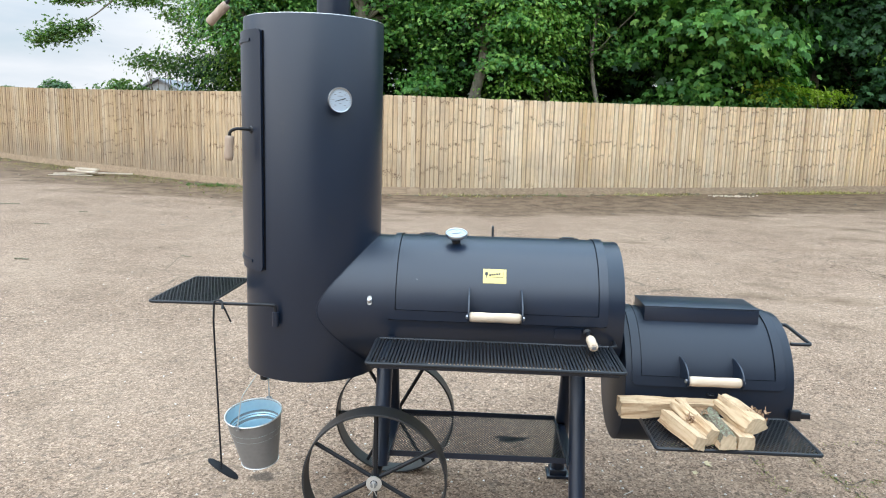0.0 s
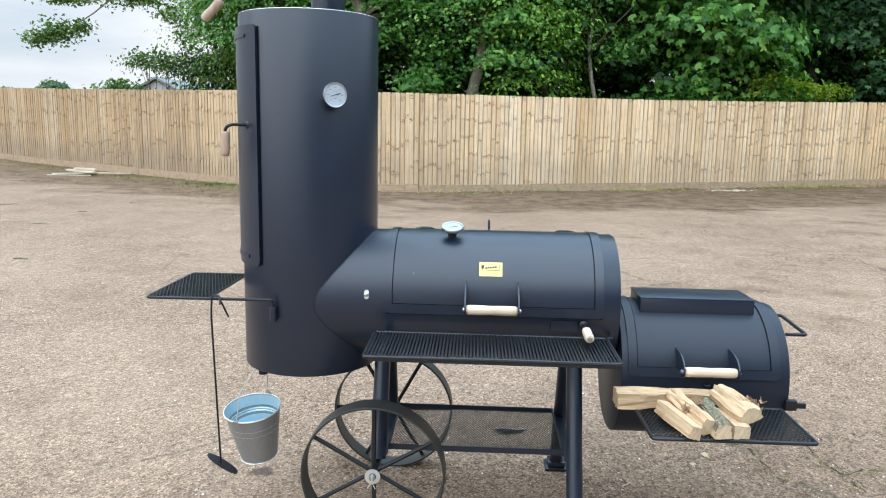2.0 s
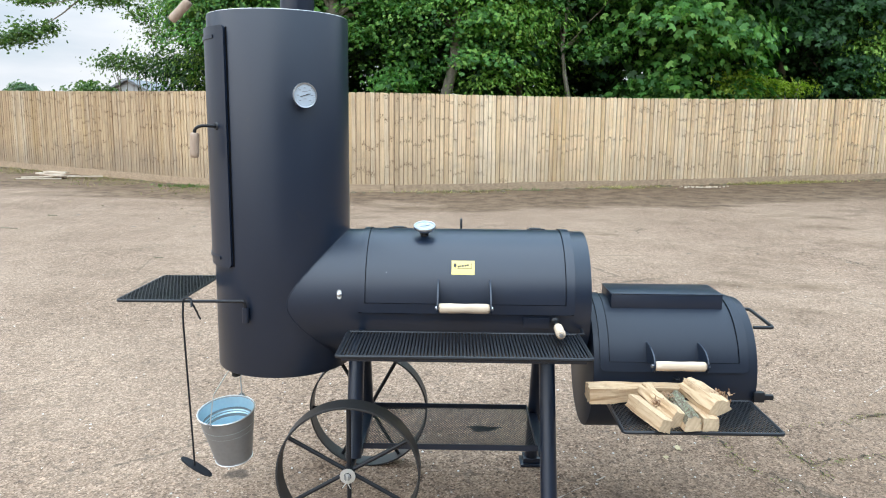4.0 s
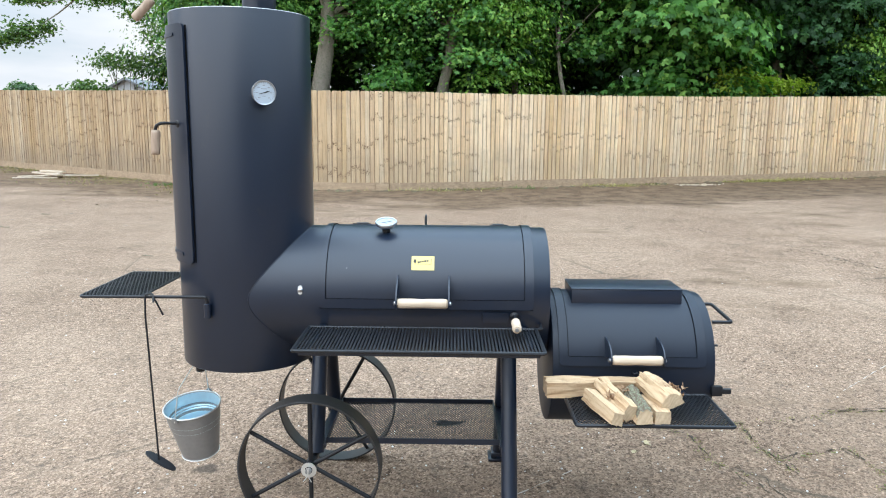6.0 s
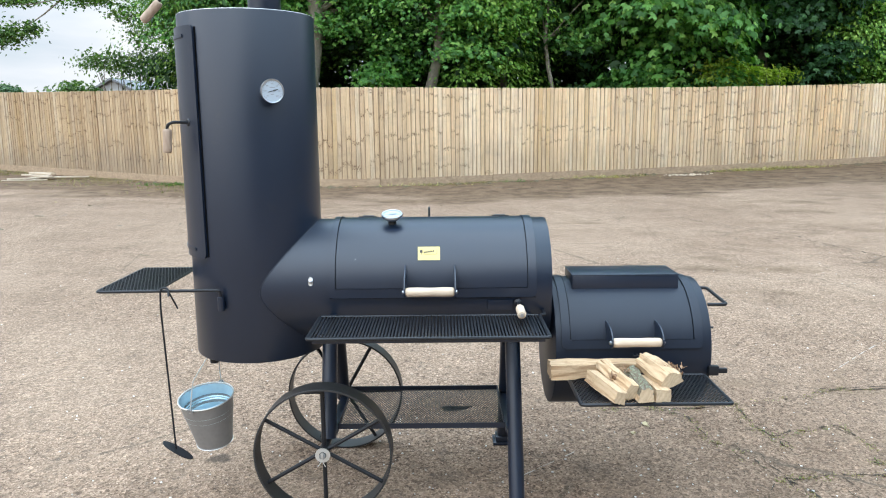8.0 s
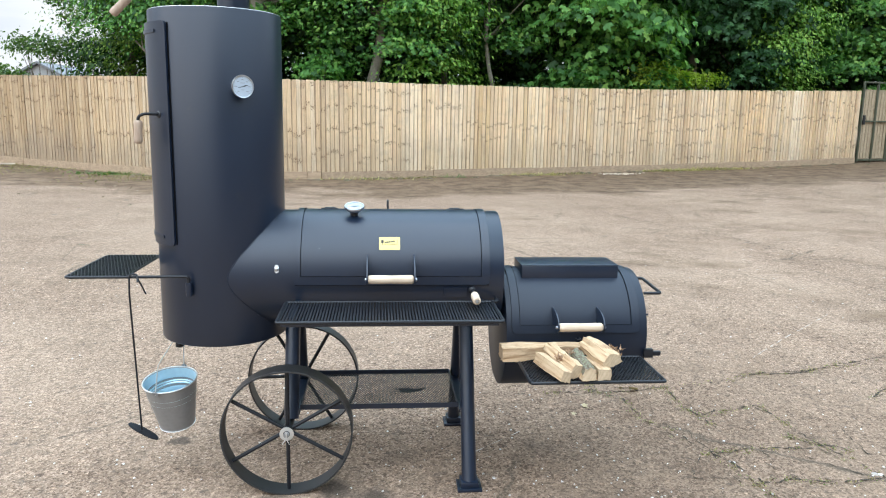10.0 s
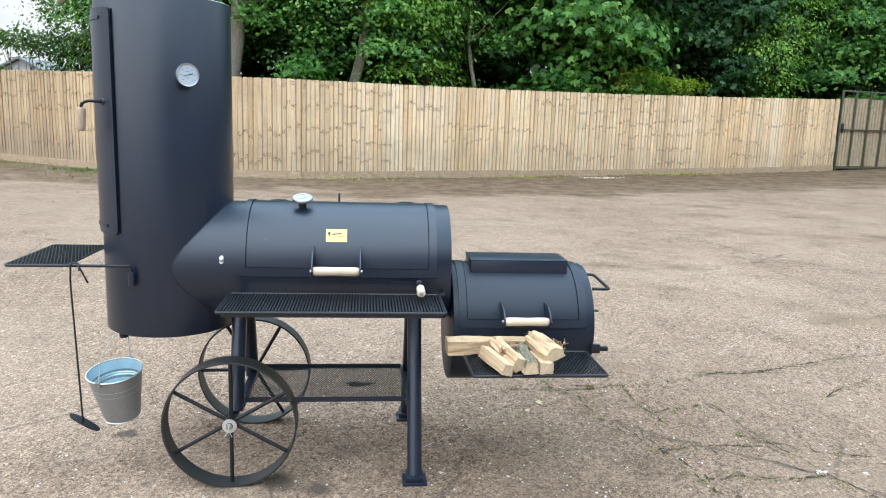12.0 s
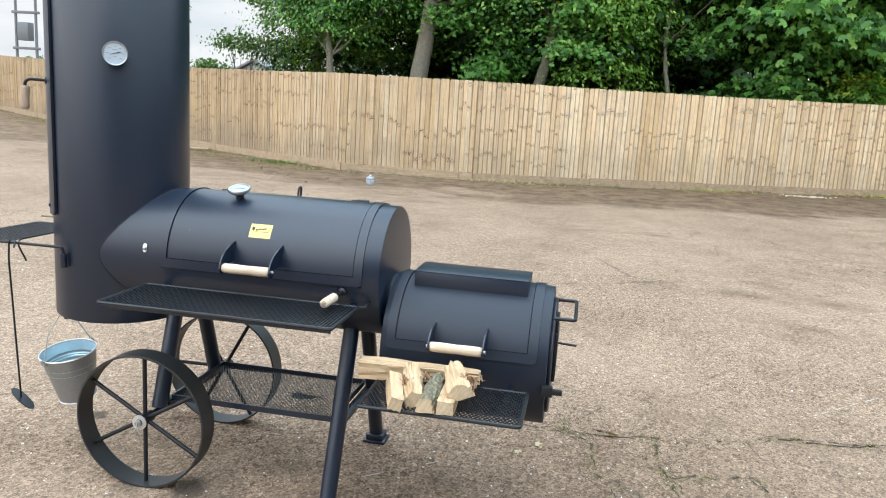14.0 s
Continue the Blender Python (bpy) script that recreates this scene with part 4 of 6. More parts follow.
front_shelf = shelf("front_shelf", 0.131, 0.915, -0.510, -0.236, 0.735, 0.0220, 0.030, 0.03, 0.0056, 0.035)
for x in (0.17, 0.88):
    bm = bmesh.new()
    box(bm, (x - 0.012, -0.42, 0.716), (x + 0.012, -0.17, 0.728), 0.002)
    part("shelf_bracket", bm, M_PAINT, front_shelf)
part("shelf_hinge", tube(bmesh.new(), [(0.915, -0.236, 0.735), (0.935, -0.225, 0.735), (0.935, -0.18, 0.738)], 0.006, 8), M_ROD, front_shelf)
fire_shelf = shelf("firebox_shelf", 1.014, 1.503, -0.536, -0.262, 0.516, 0.0135, 0.024)
for x in (1.06, 1.44):
    part("shelf_bracket", box(bmesh.new(), (x - 0.010, -0.43, 0.498), (x + 0.010, -0.17, 0.508), 0.002), M_PAINT, fire_shelf)

# side tray on a swing-out rod
tz = 0.828
tray = part("side_tray", tube(bmesh.new(), rounded([(-0.44, 0.215, tz), (-0.668, 0.205, tz), (-0.672, -0.212, tz), (-0.236, -0.200, tz), (-0.232, -0.196, tz - 0.012), (-0.232, -0.196, 0.765)], 0.018, 5), 0.0056, 10), M_ROD, smoker)
part("tray_rod", tube(bmesh.new(), rounded([(-0.668, 0.212, tz + 0.002), (-0.445, 0.214, tz + 0.002), (-0.452, -0.150, tz + 0.002), (-0.412, -0.205, tz - 0.008), (-0.392, -0.190, tz - 0.068)], 0.02, 5), 0.0034, 8), M_ROD, tray)
part("mesh_panel", lattice(bmesh.new(), -0.665, -0.452, -0.208, 0.208, tz + 0.006, 0.0125, 0.034, 0.0030, 0.0034), M_ROD, tray, "black expanded metal mesh", False)
part("tray_socket", lathe(bmesh.new(), [(0, 0), (0.011, 0), (0.0115, 0.002), (0.0115, 0.05), (0.008, 0.052), (0.008, 0.03), (0, 0.03)], (-0.232, -0.196, 0.752), (0, 0, 1), 16), M_PAINT, smoker)
part("drain_spout", lathe(bmesh.new(), [(0, 0), (0.013, 0), (0.016, 0.002), (0.016, 0.04), (0, 0.04)], (-0.305, -0.085, Z0 - 0.030), (0, 0, 1), 16), M_ROD, smoker)

# undercarriage
LEG = 0.029
YM = 0.045
for x, foot in ((0.135, False), (0.836, True)):
    for s in (-1, 1):
        top = (x, YM + s * 0.085, 0.63)
        low = (x + 0.002, YM + s * 0.315, 0.012) if foot else (x, YM + s * 0.215, 0.245)
        leg = part("leg", tube(bmesh.new(), [top, low], LEG, 24), M_PAINT, smoker)
        if foot:
            bm = bmesh.new()
            box(bm, (low[0] - 0.048, low[1] - 0.046, GROUND), (low[0] + 0.048, low[1] + 0.046, GROUND + 0.012), 0.002)
            part("foot_plate", bm, M_PAINT, leg)
            part("foot_socket", box(bmesh.new(), (low[0] - 0.036, low[1] - 0.036, GROUND + 0.012), (low[0] + 0.036, low[1] + 0.036, GROUND + 0.036), 0.003), M_PAINT, leg)
part("cross_bar", tube(bmesh.new(), [(0.135, YM - 0.088, 0.625), (0.135, YM + 0.088, 0.625)], 0.02, 12), M_PAINT, smoker)
part("axle", tube(bmesh.new(), [(0.133, YM - 0.338, 0.235), (0.133, YM + 0.338, 0.235)], 0.0125, 14), M_ROD, smoker)
for x in (0.135, 0.836):
    for z, y in ((0.268, 0.16),):
        part("shelf_support", box(bmesh.new(), (x - 0.006 if x < 0.5 else x - 0.03, YM - y - 0.03, z - 0.020), (x + 0.03 if x < 0.5 else x + 0.006, YM + y + 0.07, z - 0.004), 0.002), M_PAINT, smoker)


def angle_frame(name, x0, x1, y0, y1, z, h, parent):
    t = 0.004
    f = part(name, box(bmesh.new(), (x0, y0, z - h), (x1, y0 + t, z)), M_PAINT, parent, smooth=False)
    part("frame_bar", box(bmesh.new(), (x0, y1 - t, z - h), (x1, y1, z)), M_PAINT, f, smooth=False)
    for x in (x0, x1 - t):
        part("frame_bar", box(bmesh.new(), (x, y0 + t, z - h), (x + t, y1 - t, z)), M_PAINT, f, smooth=False)
    return f


low_shelf = angle_frame("lower_shelf", 0.166, 0.804, -0.137, 0.268, 0.288, 0.021, smoker)
part("mesh_panel", lattice(bmesh.new(), 0.170, 0.800, -0.133, 0.264, 0.272, 0.0115, 0.022, 0.0026, 0.0018), M_ROD, low_shelf, "black expanded metal mesh", False)


ragged = [(0.060 * math.cos(a) * (1 + 0.25 * math.sin(5 * a)), 0.024 * math.sin(a) * (1 + 0.3 * math.cos(3 * a)) + 0.012 * math.cos(a) ** 2) for a in (2 * math.pi * i / 20 for i in range(20))]
part("residue_patch", plate(bmesh.new(), ragged, 0.0016, pose(0.617, 0.055, 0.2675)), M_INK, low_shelf, "dark ragged patch under the mesh", False)


def wheel(x, y_out, s, turn):
    """A flat steel band with six rod spokes; s points away from the smoker."""
    c, rw, w = Vector((x, 0, 0.235)), 0.2505, 0.082
    prof = [(rw - 0.007, 0), (rw - 0.001, 0), (rw, 0.001), (rw, w - 0.001), (rw - 0.001, w), (rw - 0.007, w), (rw - 0.007, 0)]
    rim = lathe(bmesh.new(), prof, (c.x, y_out, c.z), (0, -s, 0), 72)
    wh = part("wheel", rim, M_TYRE, smoker, "spoked steel band wheel")
    yc = y_out - s * w * 0.5
    for i in range(6):
        a = radians(turn + 60 * i)
        d = Vector((math.cos(a), 0, math.sin(a)))
        o = Vector((c.x, yc, c.z))
        part("spoke", tube(bmesh.new(), [o + d * 0.018, o + d * (rw - 0.006)], 0.0078, 10), M_ROD, wh)
    part("hub", lathe(bmesh.new(), [(0, -0.035), (0.020, -0.035), (0.021, -0.03), (0.021, 0.03), (0.020, 0.035), (0, 0.035)], (c.x, yc, c.z), (0, s, 0), 20), M_ROD, wh)
    part("washer", lathe(bmesh.new(), [(0.013, 0), (0.027, 0), (0.027, 0.004), (0.013, 0.004), (0.013, 0)], (c.x, yc + s * 0.0355, c.z), (0, s, 0), 24), M_WASHER, wh, "bright zinc washer")
    part("axle_end", lathe(bmesh.new(), [(0, 0.0), (0.0112, 0.0), (0.0112, 0.010), (0.0095, 0.012), (0, 0.012)], (c.x, yc + s * 0.0405, c.z), (0, s, 0), 16), M_ZINC, wh, "grey steel axle end")
    pin = bmesh.new()
    y = yc + s * 0.055
    tube(pin, [(c.x + 0.004, y, c.z + 0.016), (c.x - 0.002, y, c.z - 0.016), (c.x - 0.016, y, c.z - 0.034)], 0.0018, 6)
    tube(pin, [(c.x - 0.002, y, c.z + 0.016), (c.x + 0.002, y, c.z - 0.016), (c.x + 0.012, y, c.z - 0.036)], 0.0018, 6)
    part("split_pin", pin, M_WASHER, wh, "bright split pin")


wheel(0.131, YM - 0.341, -1, 90)
wheel(0.135, YM + 0.341, 1, 1)


# ---- bucket that hangs below the drain ----
def bucket():
    b = thing("bucket", (-0.366, 0.015, 0.145), "small galvanised zinc bucket hanging from its wire handle", "bucket")
    top, bot = Vector((-0.373, -0.006, 0.354)), Vector((-0.360, 0.030, 0.150))
    ax = top - bot
    H = ax.length
    r0, r1 = 0.070, 0.1055
    prof = [(0, 0.006), (r0 - 0.004, 0.006), (r0 - 0.001, 0.0), (r0 + 0.001, 0.0), (r0 + 0.001, 0.005)]
    for h in np.linspace(0.01, H - 0.004, 40):
        bead = 0.0011 if any(abs(h - q) < 0.0035 for q in (H * 0.66, H * 0.71, H * 0.76)) else 0.0
        prof.append((r0 + (r1 - r0) * h / H + bead, h))
    prof += [(r1, H)]
    for h in np.linspace(H - 0.004, 0.012, 40):
        bead = 0.0011 if any(abs(h - q) < 0.0035 for q in (H * 0.66, H * 0.71, H * 0.76)) else 0.0
        prof.append((r0 + (r1 - r0) * h / H + bead - 0.0014, h))
    prof += [(0, 0.010)]
    part("bucket_body", lathe(bmesh.new(), prof, bot, ax, 56), M_ZINC, b)
    # separate inner shell that carries the painted sky reflection
    liner = [(0, 0.0125)]
    for h in np.linspace(0.0125, H - 0.003, 40):
        bead = 0.0026 if any(abs(h - q) < 0.004 for q in (H * 0.64, H * 0.70, H * 0.76)) else 0.0
        liner.append((r0 + (r1 - r0) * h / H + bead - 0.0021, h))
    liner.append((r0 + (r1 - r0) * 0.985 - 0.0016, H - 0.003))
    part("inner_wall", lathe(bmesh.new(), liner, bot, ax, 56), M_ZINC_IN, b, "zinc inside, tinted blue as reflected sky")
    z = ax.normalized()
    x = Vector((-0.30, -0.95, 0))
    x = (x - z * x.dot(z)).normalized()
    y = z.cross(x)
    ring = [top + (x * math.cos(a) + y * math.sin(a)) * (r1 + 0.001) for a in (2 * math.pi * i / 56 for i in range(56))]
    part("rolled_rim", tube(bmesh.new(), ring, 0.0030, 8, True), M_WASHER, b, "bright rolled rim")
    e0, e1 = top + x * (r1 + 0.004) - z * 0.012, top - x * (r1 + 0.004) - z * 0.008
    for e in (e0, e1):
        d = (e - top).normalized()
        bm = bmesh.new()
        lathe(bm, [(0.004, -0.003), (0.014, -0.003), (0.014, 0.002), (0.004, 0.002), (0.004, -0.003)], e + z * 0.006, d, 14)
        part("handle_ear", bm, M_ZINC, b)
    peak = Vector((-0.305, -0.085, Z0 - 0.005))
    foot_ring = [bot + z * 0.002 + (x * math.cos(a) + y * math.sin(a)) * (r0 + 0.001) for a in (2 * math.pi * i / 48 for i in range(48))]
    part("foot_ring", tube(bmesh.new(), foot_ring, 0.0022, 6, True), M_WASHER, b, "bright rolled foot ring")
    pts = rounded([e0, e0 + Vector((0.014, 0.012, 0.125)), peak + Vector((-0.020, -0.006, 0.006)), peak + Vector((0.018, 0.004, 0.006)), e1.lerp(peak, 0.62) + Vector((0.008, 0.0, 0.004)), e1 + z * 0.012, e1], 0.018, 6)
    part("wire_handle", tube(bmesh.new(), pts, 0.0022, 8), M_WASHER, b, "bright wire bail")


bucket()


# ---- ash rake that hangs from the tray ----
def ash_rake():
    r = thing("ash_rake", (-0.43, -0.205, 0.22), "black steel ash rake hanging from the side tray", "ash rake")
    rod = rounded([(-0.405, -0.235, tz - 0.012), (-0.412, -0.214, tz + 0.014), (-0.440, -0.216, tz + 0.012), (-0.443, -0.218, tz - 0.06), (-0.432, -0.200, 0.222)], 0.02, 5)
    part("rod", tube(bmesh.new(), rod, 0.0036, 8), M_ROD, r)
    out = [(0.068 * math.copysign(abs(math.cos(a)) ** 0.8, math.cos(a)), 0.006 + 0.021 * math.sin(a)) for a in (2 * math.pi * i / 28 for i in range(28))]
    u = Vector((0.85, -0.28, -0.36)).normalized()
    v = Vector((0.10, 0.95, 0.05))
    v = (v - u * v.dot(u)).normalized()
    w = u.cross(v)
    m = Matrix(((u.x, v.x, w.x, -0.430), (u.y, v.y, w.y, -0.203), (u.z, v.z, w.z, 0.214), (0, 0, 0, 1)))
    part("blade", plate(bmesh.new(), out, 0.004, m), M_ROD, r, "half-round steel blade", False)


ash_rake()


# ---- firewood on the firebox shelf ----
def firewood(at, direction, length, w, h, roll, shape, label, seed, bark=False, twist=0.0, ragged=1.0, taper_to=1.0):
    rnd = random.Random(seed)
    d = Vector(direction).normalized()
    up = Vector((0, 0, 1))
    side = d.cross(up).normalized()
    up = side.cross(d)
    base_m = Matrix(((d.x, side.x, up.x, at[0]), (d.y, side.y, up.y, at[1]), (d.z, side.z, up.z, at[2]), (0, 0, 0, 1))) @ Matrix.Rotation(radians(roll), 4, 'X')
    corners = {"quad": [(-.5, -.5), (.5, -.45), (.46, .5), (-.48, .46)], "wedge": [(-.5, -.45), (.5, -.5), (.42, .12), (.05, .52), (-.46, .20)], "half": [(-.5, -.4), (.5, -.4), (.47, .05), (.30, .38), (0, .52), (-.32, .36), (-.48, .02)]}[shape]
    ring = []
    n = len(corners)
    for i in range(n):
        a, b = corners[i], corners[(i + 1) % n]
        for t in (0.0, 0.12, 0.3, 0.5, 0.7, 0.88):
            ring.append((a[0] + (b[0] - a[0]) * t, a[1] + (b[1] - a[1]) * t))
    bm = bmesh.new()
    rows = []
    steps = 26
    for s in range(steps + 1):
        t = s / steps
        x = (t - 0.5) * length
        taper = (1.0 - 0.10 * abs(t - 0.4)) * (taper_to + (1.0 - taper_to) * t)
        tw = radians(twist) * (t - 0.5)
        row = []
        for y, z in ring:
            p = Vector((x, y * w * taper, z * h * taper))
            nz = noise.noise(Vector((x * 11 + seed, y * 4, z * 4))) * 0.007 + noise.noise(Vector((x * 22 + seed * 3, y * 9, z * 9))) * 0.004 + noise.noise(Vector((x * 16 + seed, y * 17, z * 17))) * 0.0022
            p.y, p.z = p.y * math.cos(tw) - p.z * math.sin(tw), p.y * math.sin(tw) + p.z * math.cos(tw)
            p += Vector((0, p.y, p.z)).normalized() * nz * ragged
            if s in (0, steps):
                p.x += rnd.uniform(-0.004, 0.004)
            row.append(bm.verts.new(base_m @ p))
        rows.append(row)
    k = len(ring)
    for a, b in zip(rows, rows[1:]):
        for j in range(k):
            bm.faces.new((a[j], a[(j + 1) % k], b[(j + 1) % k], b[j]))
    bm.faces.new(rows[0][::-1])
    bm.faces.new(rows[-1])
    ob = single("firewood_log", bm, M_LOG, at, label, "firewood", "split logs on the firebox shelf")
    ob.data.set_sharp_from_angle(angle=radians(25))
    # the log's own x runs along its grain
    q = Matrix(((d.x, side.x, up.x), (d.y, side.y, up.y), (d.z, side.z, up.z))).to_4x4()
    ob.data.transform(q.inverted())
    ob.matrix_basis = Matrix.Translation(at) @ q
    if bark:
        ob.data.materials.append(M_BARK)
        for f in ob.data.polygons:
            if f.center.z > -0.08 * h and abs(f.center.x) < length * 0.49:
                f.material_index = 1
    return ob


SZ = 0.5215
def lay(front, back, z0, z1, w, h, *rest, **more):
    """A log between its two ends on the shelf; z0 and z1 are the heights of its axis there."""
    a, c = Vector((*front, z0)), Vector((*back, z1))
    firewood(tuple((a + c) / 2), a - c, (a - c).length, w, h, *rest, **more)


def bark_strips(name, centre, direction, count, spread, seed, label):
    """Loose curled strips of bark."""
    rng = np.random.default_rng(seed)
    bm = bmesh.new()
    d0 = Vector(direction).normalized()
    for _ in range(count):
        c = Vector(centre) + Vector(rng.normal(0, 1, 3)) * spread
        d = (d0 + Vector(rng.normal(0, 0.35, 3))).normalized()
        sd = d.cross(Vector((0, 0, 1))).normalized()
        up = sd.cross(d)
        L, w, r = rng.uniform(0.012, 0.038), rng.uniform(0.003, 0.008), rng.uniform(0.004, 0.014)
        rows = []
        for i in range(6):
            t = i / 5 - 0.5
            p = c + d * L * t + up * (r * (1 - math.cos(t * 2.6)) * 1.5)
            rows.append([bm.verts.new(p + sd * w * k + up * (0.002 if k == 0 else 0)) for k in (-0.5, 0, 0.5)])
        for a, b in zip(rows, rows[1:]):
            for j in range(2):
                bm.faces.new((a[j], a[j + 1], b[j + 1], b[j]))
    ob = new(name, finish(name, bm, M_DRYBARK))
    tagged(ob, label, "bark", kind="stuff")


bark_strips("peeling_bark", (1.334, -0.442, SZ + 0.066), (0.35, -1, -0.2), 60, 0.014, 41, "curled strips of bark peeling off a split log")
bark_strips("torn_splinters", (1.139, -0.44, SZ + 0.046), (0.30, -1, -0.1), 20, 0.009, 42, "torn splinters along a split log")
bark_strips("loose_bark", (1.185, -0.385, SZ + 0.048), (0.8, -0.6, 0), 10, 0.011, 43, "loose bark scraps between the logs")
lay((0.946, -0.290), (1.345, -0.268), SZ + 0.030, SZ + 0.036, 0.062, 0.060, 6, "quad", "long pale split log lying along the firebox", 3, taper_to=0.62)
lay((1.136, -0.553), (1.080, -0.362), SZ + 0.022, SZ + 0.030, 0.043, 0.045, 14, "quad", "pale log split square and clean", 5, ragged=0.3)
lay((1.181, -0.518), (1.126, -0.320), SZ + 0.031, SZ + 0.052, 0.056, 0.060, -14, "wedge", "torn split log with ragged grain", 8, twist=16, ragged=1.3)
lay((1.221, -0.545), (1.220, -0.345), SZ + 0.026, SZ + 0.036, 0.054, 0.054, 0, "half", "half-round log with mossy bark", 11, True)
lay((1.279, -0.532), (1.272, -0.380), SZ + 0.021, SZ + 0.018, 0.054, 0.044, 0, "quad", "small square log at the bottom", 14, ragged=0.4)
lay((1.314, -0.495), (1.264, -0.325), SZ + 0.062, SZ + 0.082, 0.086, 0.056, -20, "wedge", "split log with peeling bark on top", 17, twist=8, taper_to=0.72)



FENCE = [(-29.0, 28.1), (-3.8, 13.55), (-0.8, 13.62), (5.6, 15.9), (14.80, 18.393)]

# ---- trees behind the fence ----
LEAF = np.array([(0, 0.05, 0), (-0.46, 0.16, -0.03), (-0.52, 0.62, 0.02), (-0.17, 0.56, 0.05), (0, 1.0, -0.10), (0.17, 0.56, 0.05), (0.52, 0.62, 0.02), (0.46, 0.16, -0.03)])
OVAL = np.array([(0, 0, 0), (-0.22, 0.25, 0.04), (-0.27, 0.55, 0.05), (-0.12, 0.82, 0.0), (0, 1.0, -0.05), (0.12, 0.82, 0.0), (0.27, 0.55, 0.05), (0.22, 0.25, 0.04)])


def leaf_mesh(name, places, outs, sizes, material, rng, form=LEAF, droop=0.45, flat=0.55):
    """Many small folded leaves: each hangs outwards from its twig."""
    n = len(places)
    up = np.tile((0.0, 0.0, 1.0), (n, 1)) * flat + rng.normal(0, 0.34, (n, 3)) + outs * 0.55
    up /= np.linalg.norm(up, axis=1)[:, None]
    fwd = outs + rng.normal(0, 0.6, (n, 3)) - np.array((0, 0, droop))
    fwd -= up * (fwd * up).sum(1)[:, None]
    fwd /= np.linalg.norm(fwd, axis=1)[:, None]
    side = np.cross(fwd, up)
    k = len(form)
    v = places[:, None, :] + sizes[:, None, None] * (form[None, :, 0:1] * side[:, None, :] + form[None, :, 1:2] * fwd[:, None, :] + form[None, :, 2:3] * up[:, None, :])
    idx = np.arange(n)[:, None] * k
    quads = np.concatenate([idx + np.array([0, 4, 3, 2]), idx + np.array([0, 6, 5, 4])], axis=0)
    tris = np.concatenate([idx + np.array([0, 2, 1]), idx + np.array([0, 7, 6])], axis=0)
    me = bpy.data.meshes.new(name)
    me.vertices.add(n * k)
    me.vertices.foreach_set("co", v.reshape(-1))
    loops = np.concatenate([quads.reshape(-1), tris.reshape(-1)])
    me.loops.add(len(loops))
    me.loops.foreach_set("vertex_index", loops)
    me.polygons.add(len(quads) + len(tris))
    me.polygons.foreach_set("loop_start", np.concatenate([np.arange(len(quads)) * 4, len(quads) * 4 + np.arange(len(tris)) * 3]))
    me.update(calc_edges=True)
    me.validate()
    me.materials.append(material)
    return me


GAPS = ((-2.65, 16.2, 0.50, 3.65), (-2.0, 17.0, 0.62, 3.5), (0.22, 16.3, 0.62, 4.3), (3.42, 16.9, 0.48, 4.3), (-4.95, 16.0, 0.36, 3.1), (9.2, 19.0, 0.65, 3.7), (10.4, 19.6, 0.3, 3.6), (4.5, 17.6, 0.30, 3.0))


def in_gap(h):
    """Openings cut in the leaves to fit the camera's view of trunks and shade."""
    return any(abs(h[0] - x - (h[2] - 2.2) * 0.08) < w and h[1] < y + 1.2 and h[2] < z for x, y, w, z in GAPS)


def sprays(centre, radii, count, per, spread, rng, low=-1.0, high=1.0, shell=0.55, back=1.0, gaps=True):
    """Leaf places in flat drooping sprays near the outside of an uneven crown."""
    c, r = np.array(centre, float), np.array(radii, float)
    places, outs, hubs = [], [], []
    while len(hubs) < count:
        d = rng.normal(0, 1, 3)
        d /= np.linalg.norm(d)
        if not low <= d[2] <= high or (d[1] > 0.3 and rng.random() > back):
            continue
        bulge = 1.0 + 0.42 * noise.noise(Vector(d * 2.3) + Vector((centre[0], centre[1], 0)))
        hub = c + d * r * bulge * rng.uniform(shell, 1.0)
        hubs.append(hub)
        if gaps and in_gap(hub):
            continue
        o = np.array((d[0], d[1], 0.15))
        o /= np.linalg.norm(o)
        m = int(per * rng.uniform(0.5, 1.5))
        along = rng.normal(0, spread * rng.uniform(0.6, 1.25), (m, 3)) * np.array((1, 1, 0.27))
        reach = np.linalg.norm(along[:, :2], axis=1)
        along[:, 2] -= reach * 0.28
        places.append(hub + along)
        outs.append(np.tile(o, (m, 1)) + along * 0.8 / spread * 0.5)
    places, outs = np.concatenate(places), np.concatenate(outs)
    line = np.interp(places[:, 0], [p[0] for p in FENCE], [p[1] for p in FENCE])
    keep = (places[:, 1] > line + 0.25) | (places[:, 2] > 3.0)
    return places[keep], outs[keep], hubs


def limb(bm, a, b, r0, r1, rng, bend=0.25, seg=8):
    a, b = Vector(a), Vector(b)
    pts = []
    off = Vector(rng.normal(0, bend, 3)) * 0.5
    for i in range(7):
        t = i / 6
        p = a.lerp(b, t) + off * math.sin(math.pi * t) + Vector(rng.normal(0, 0.02, 3)) * (b - a).length * 0.3
        pts.append(p)
    tube(bm, pts, r0, seg, r_end=r1)


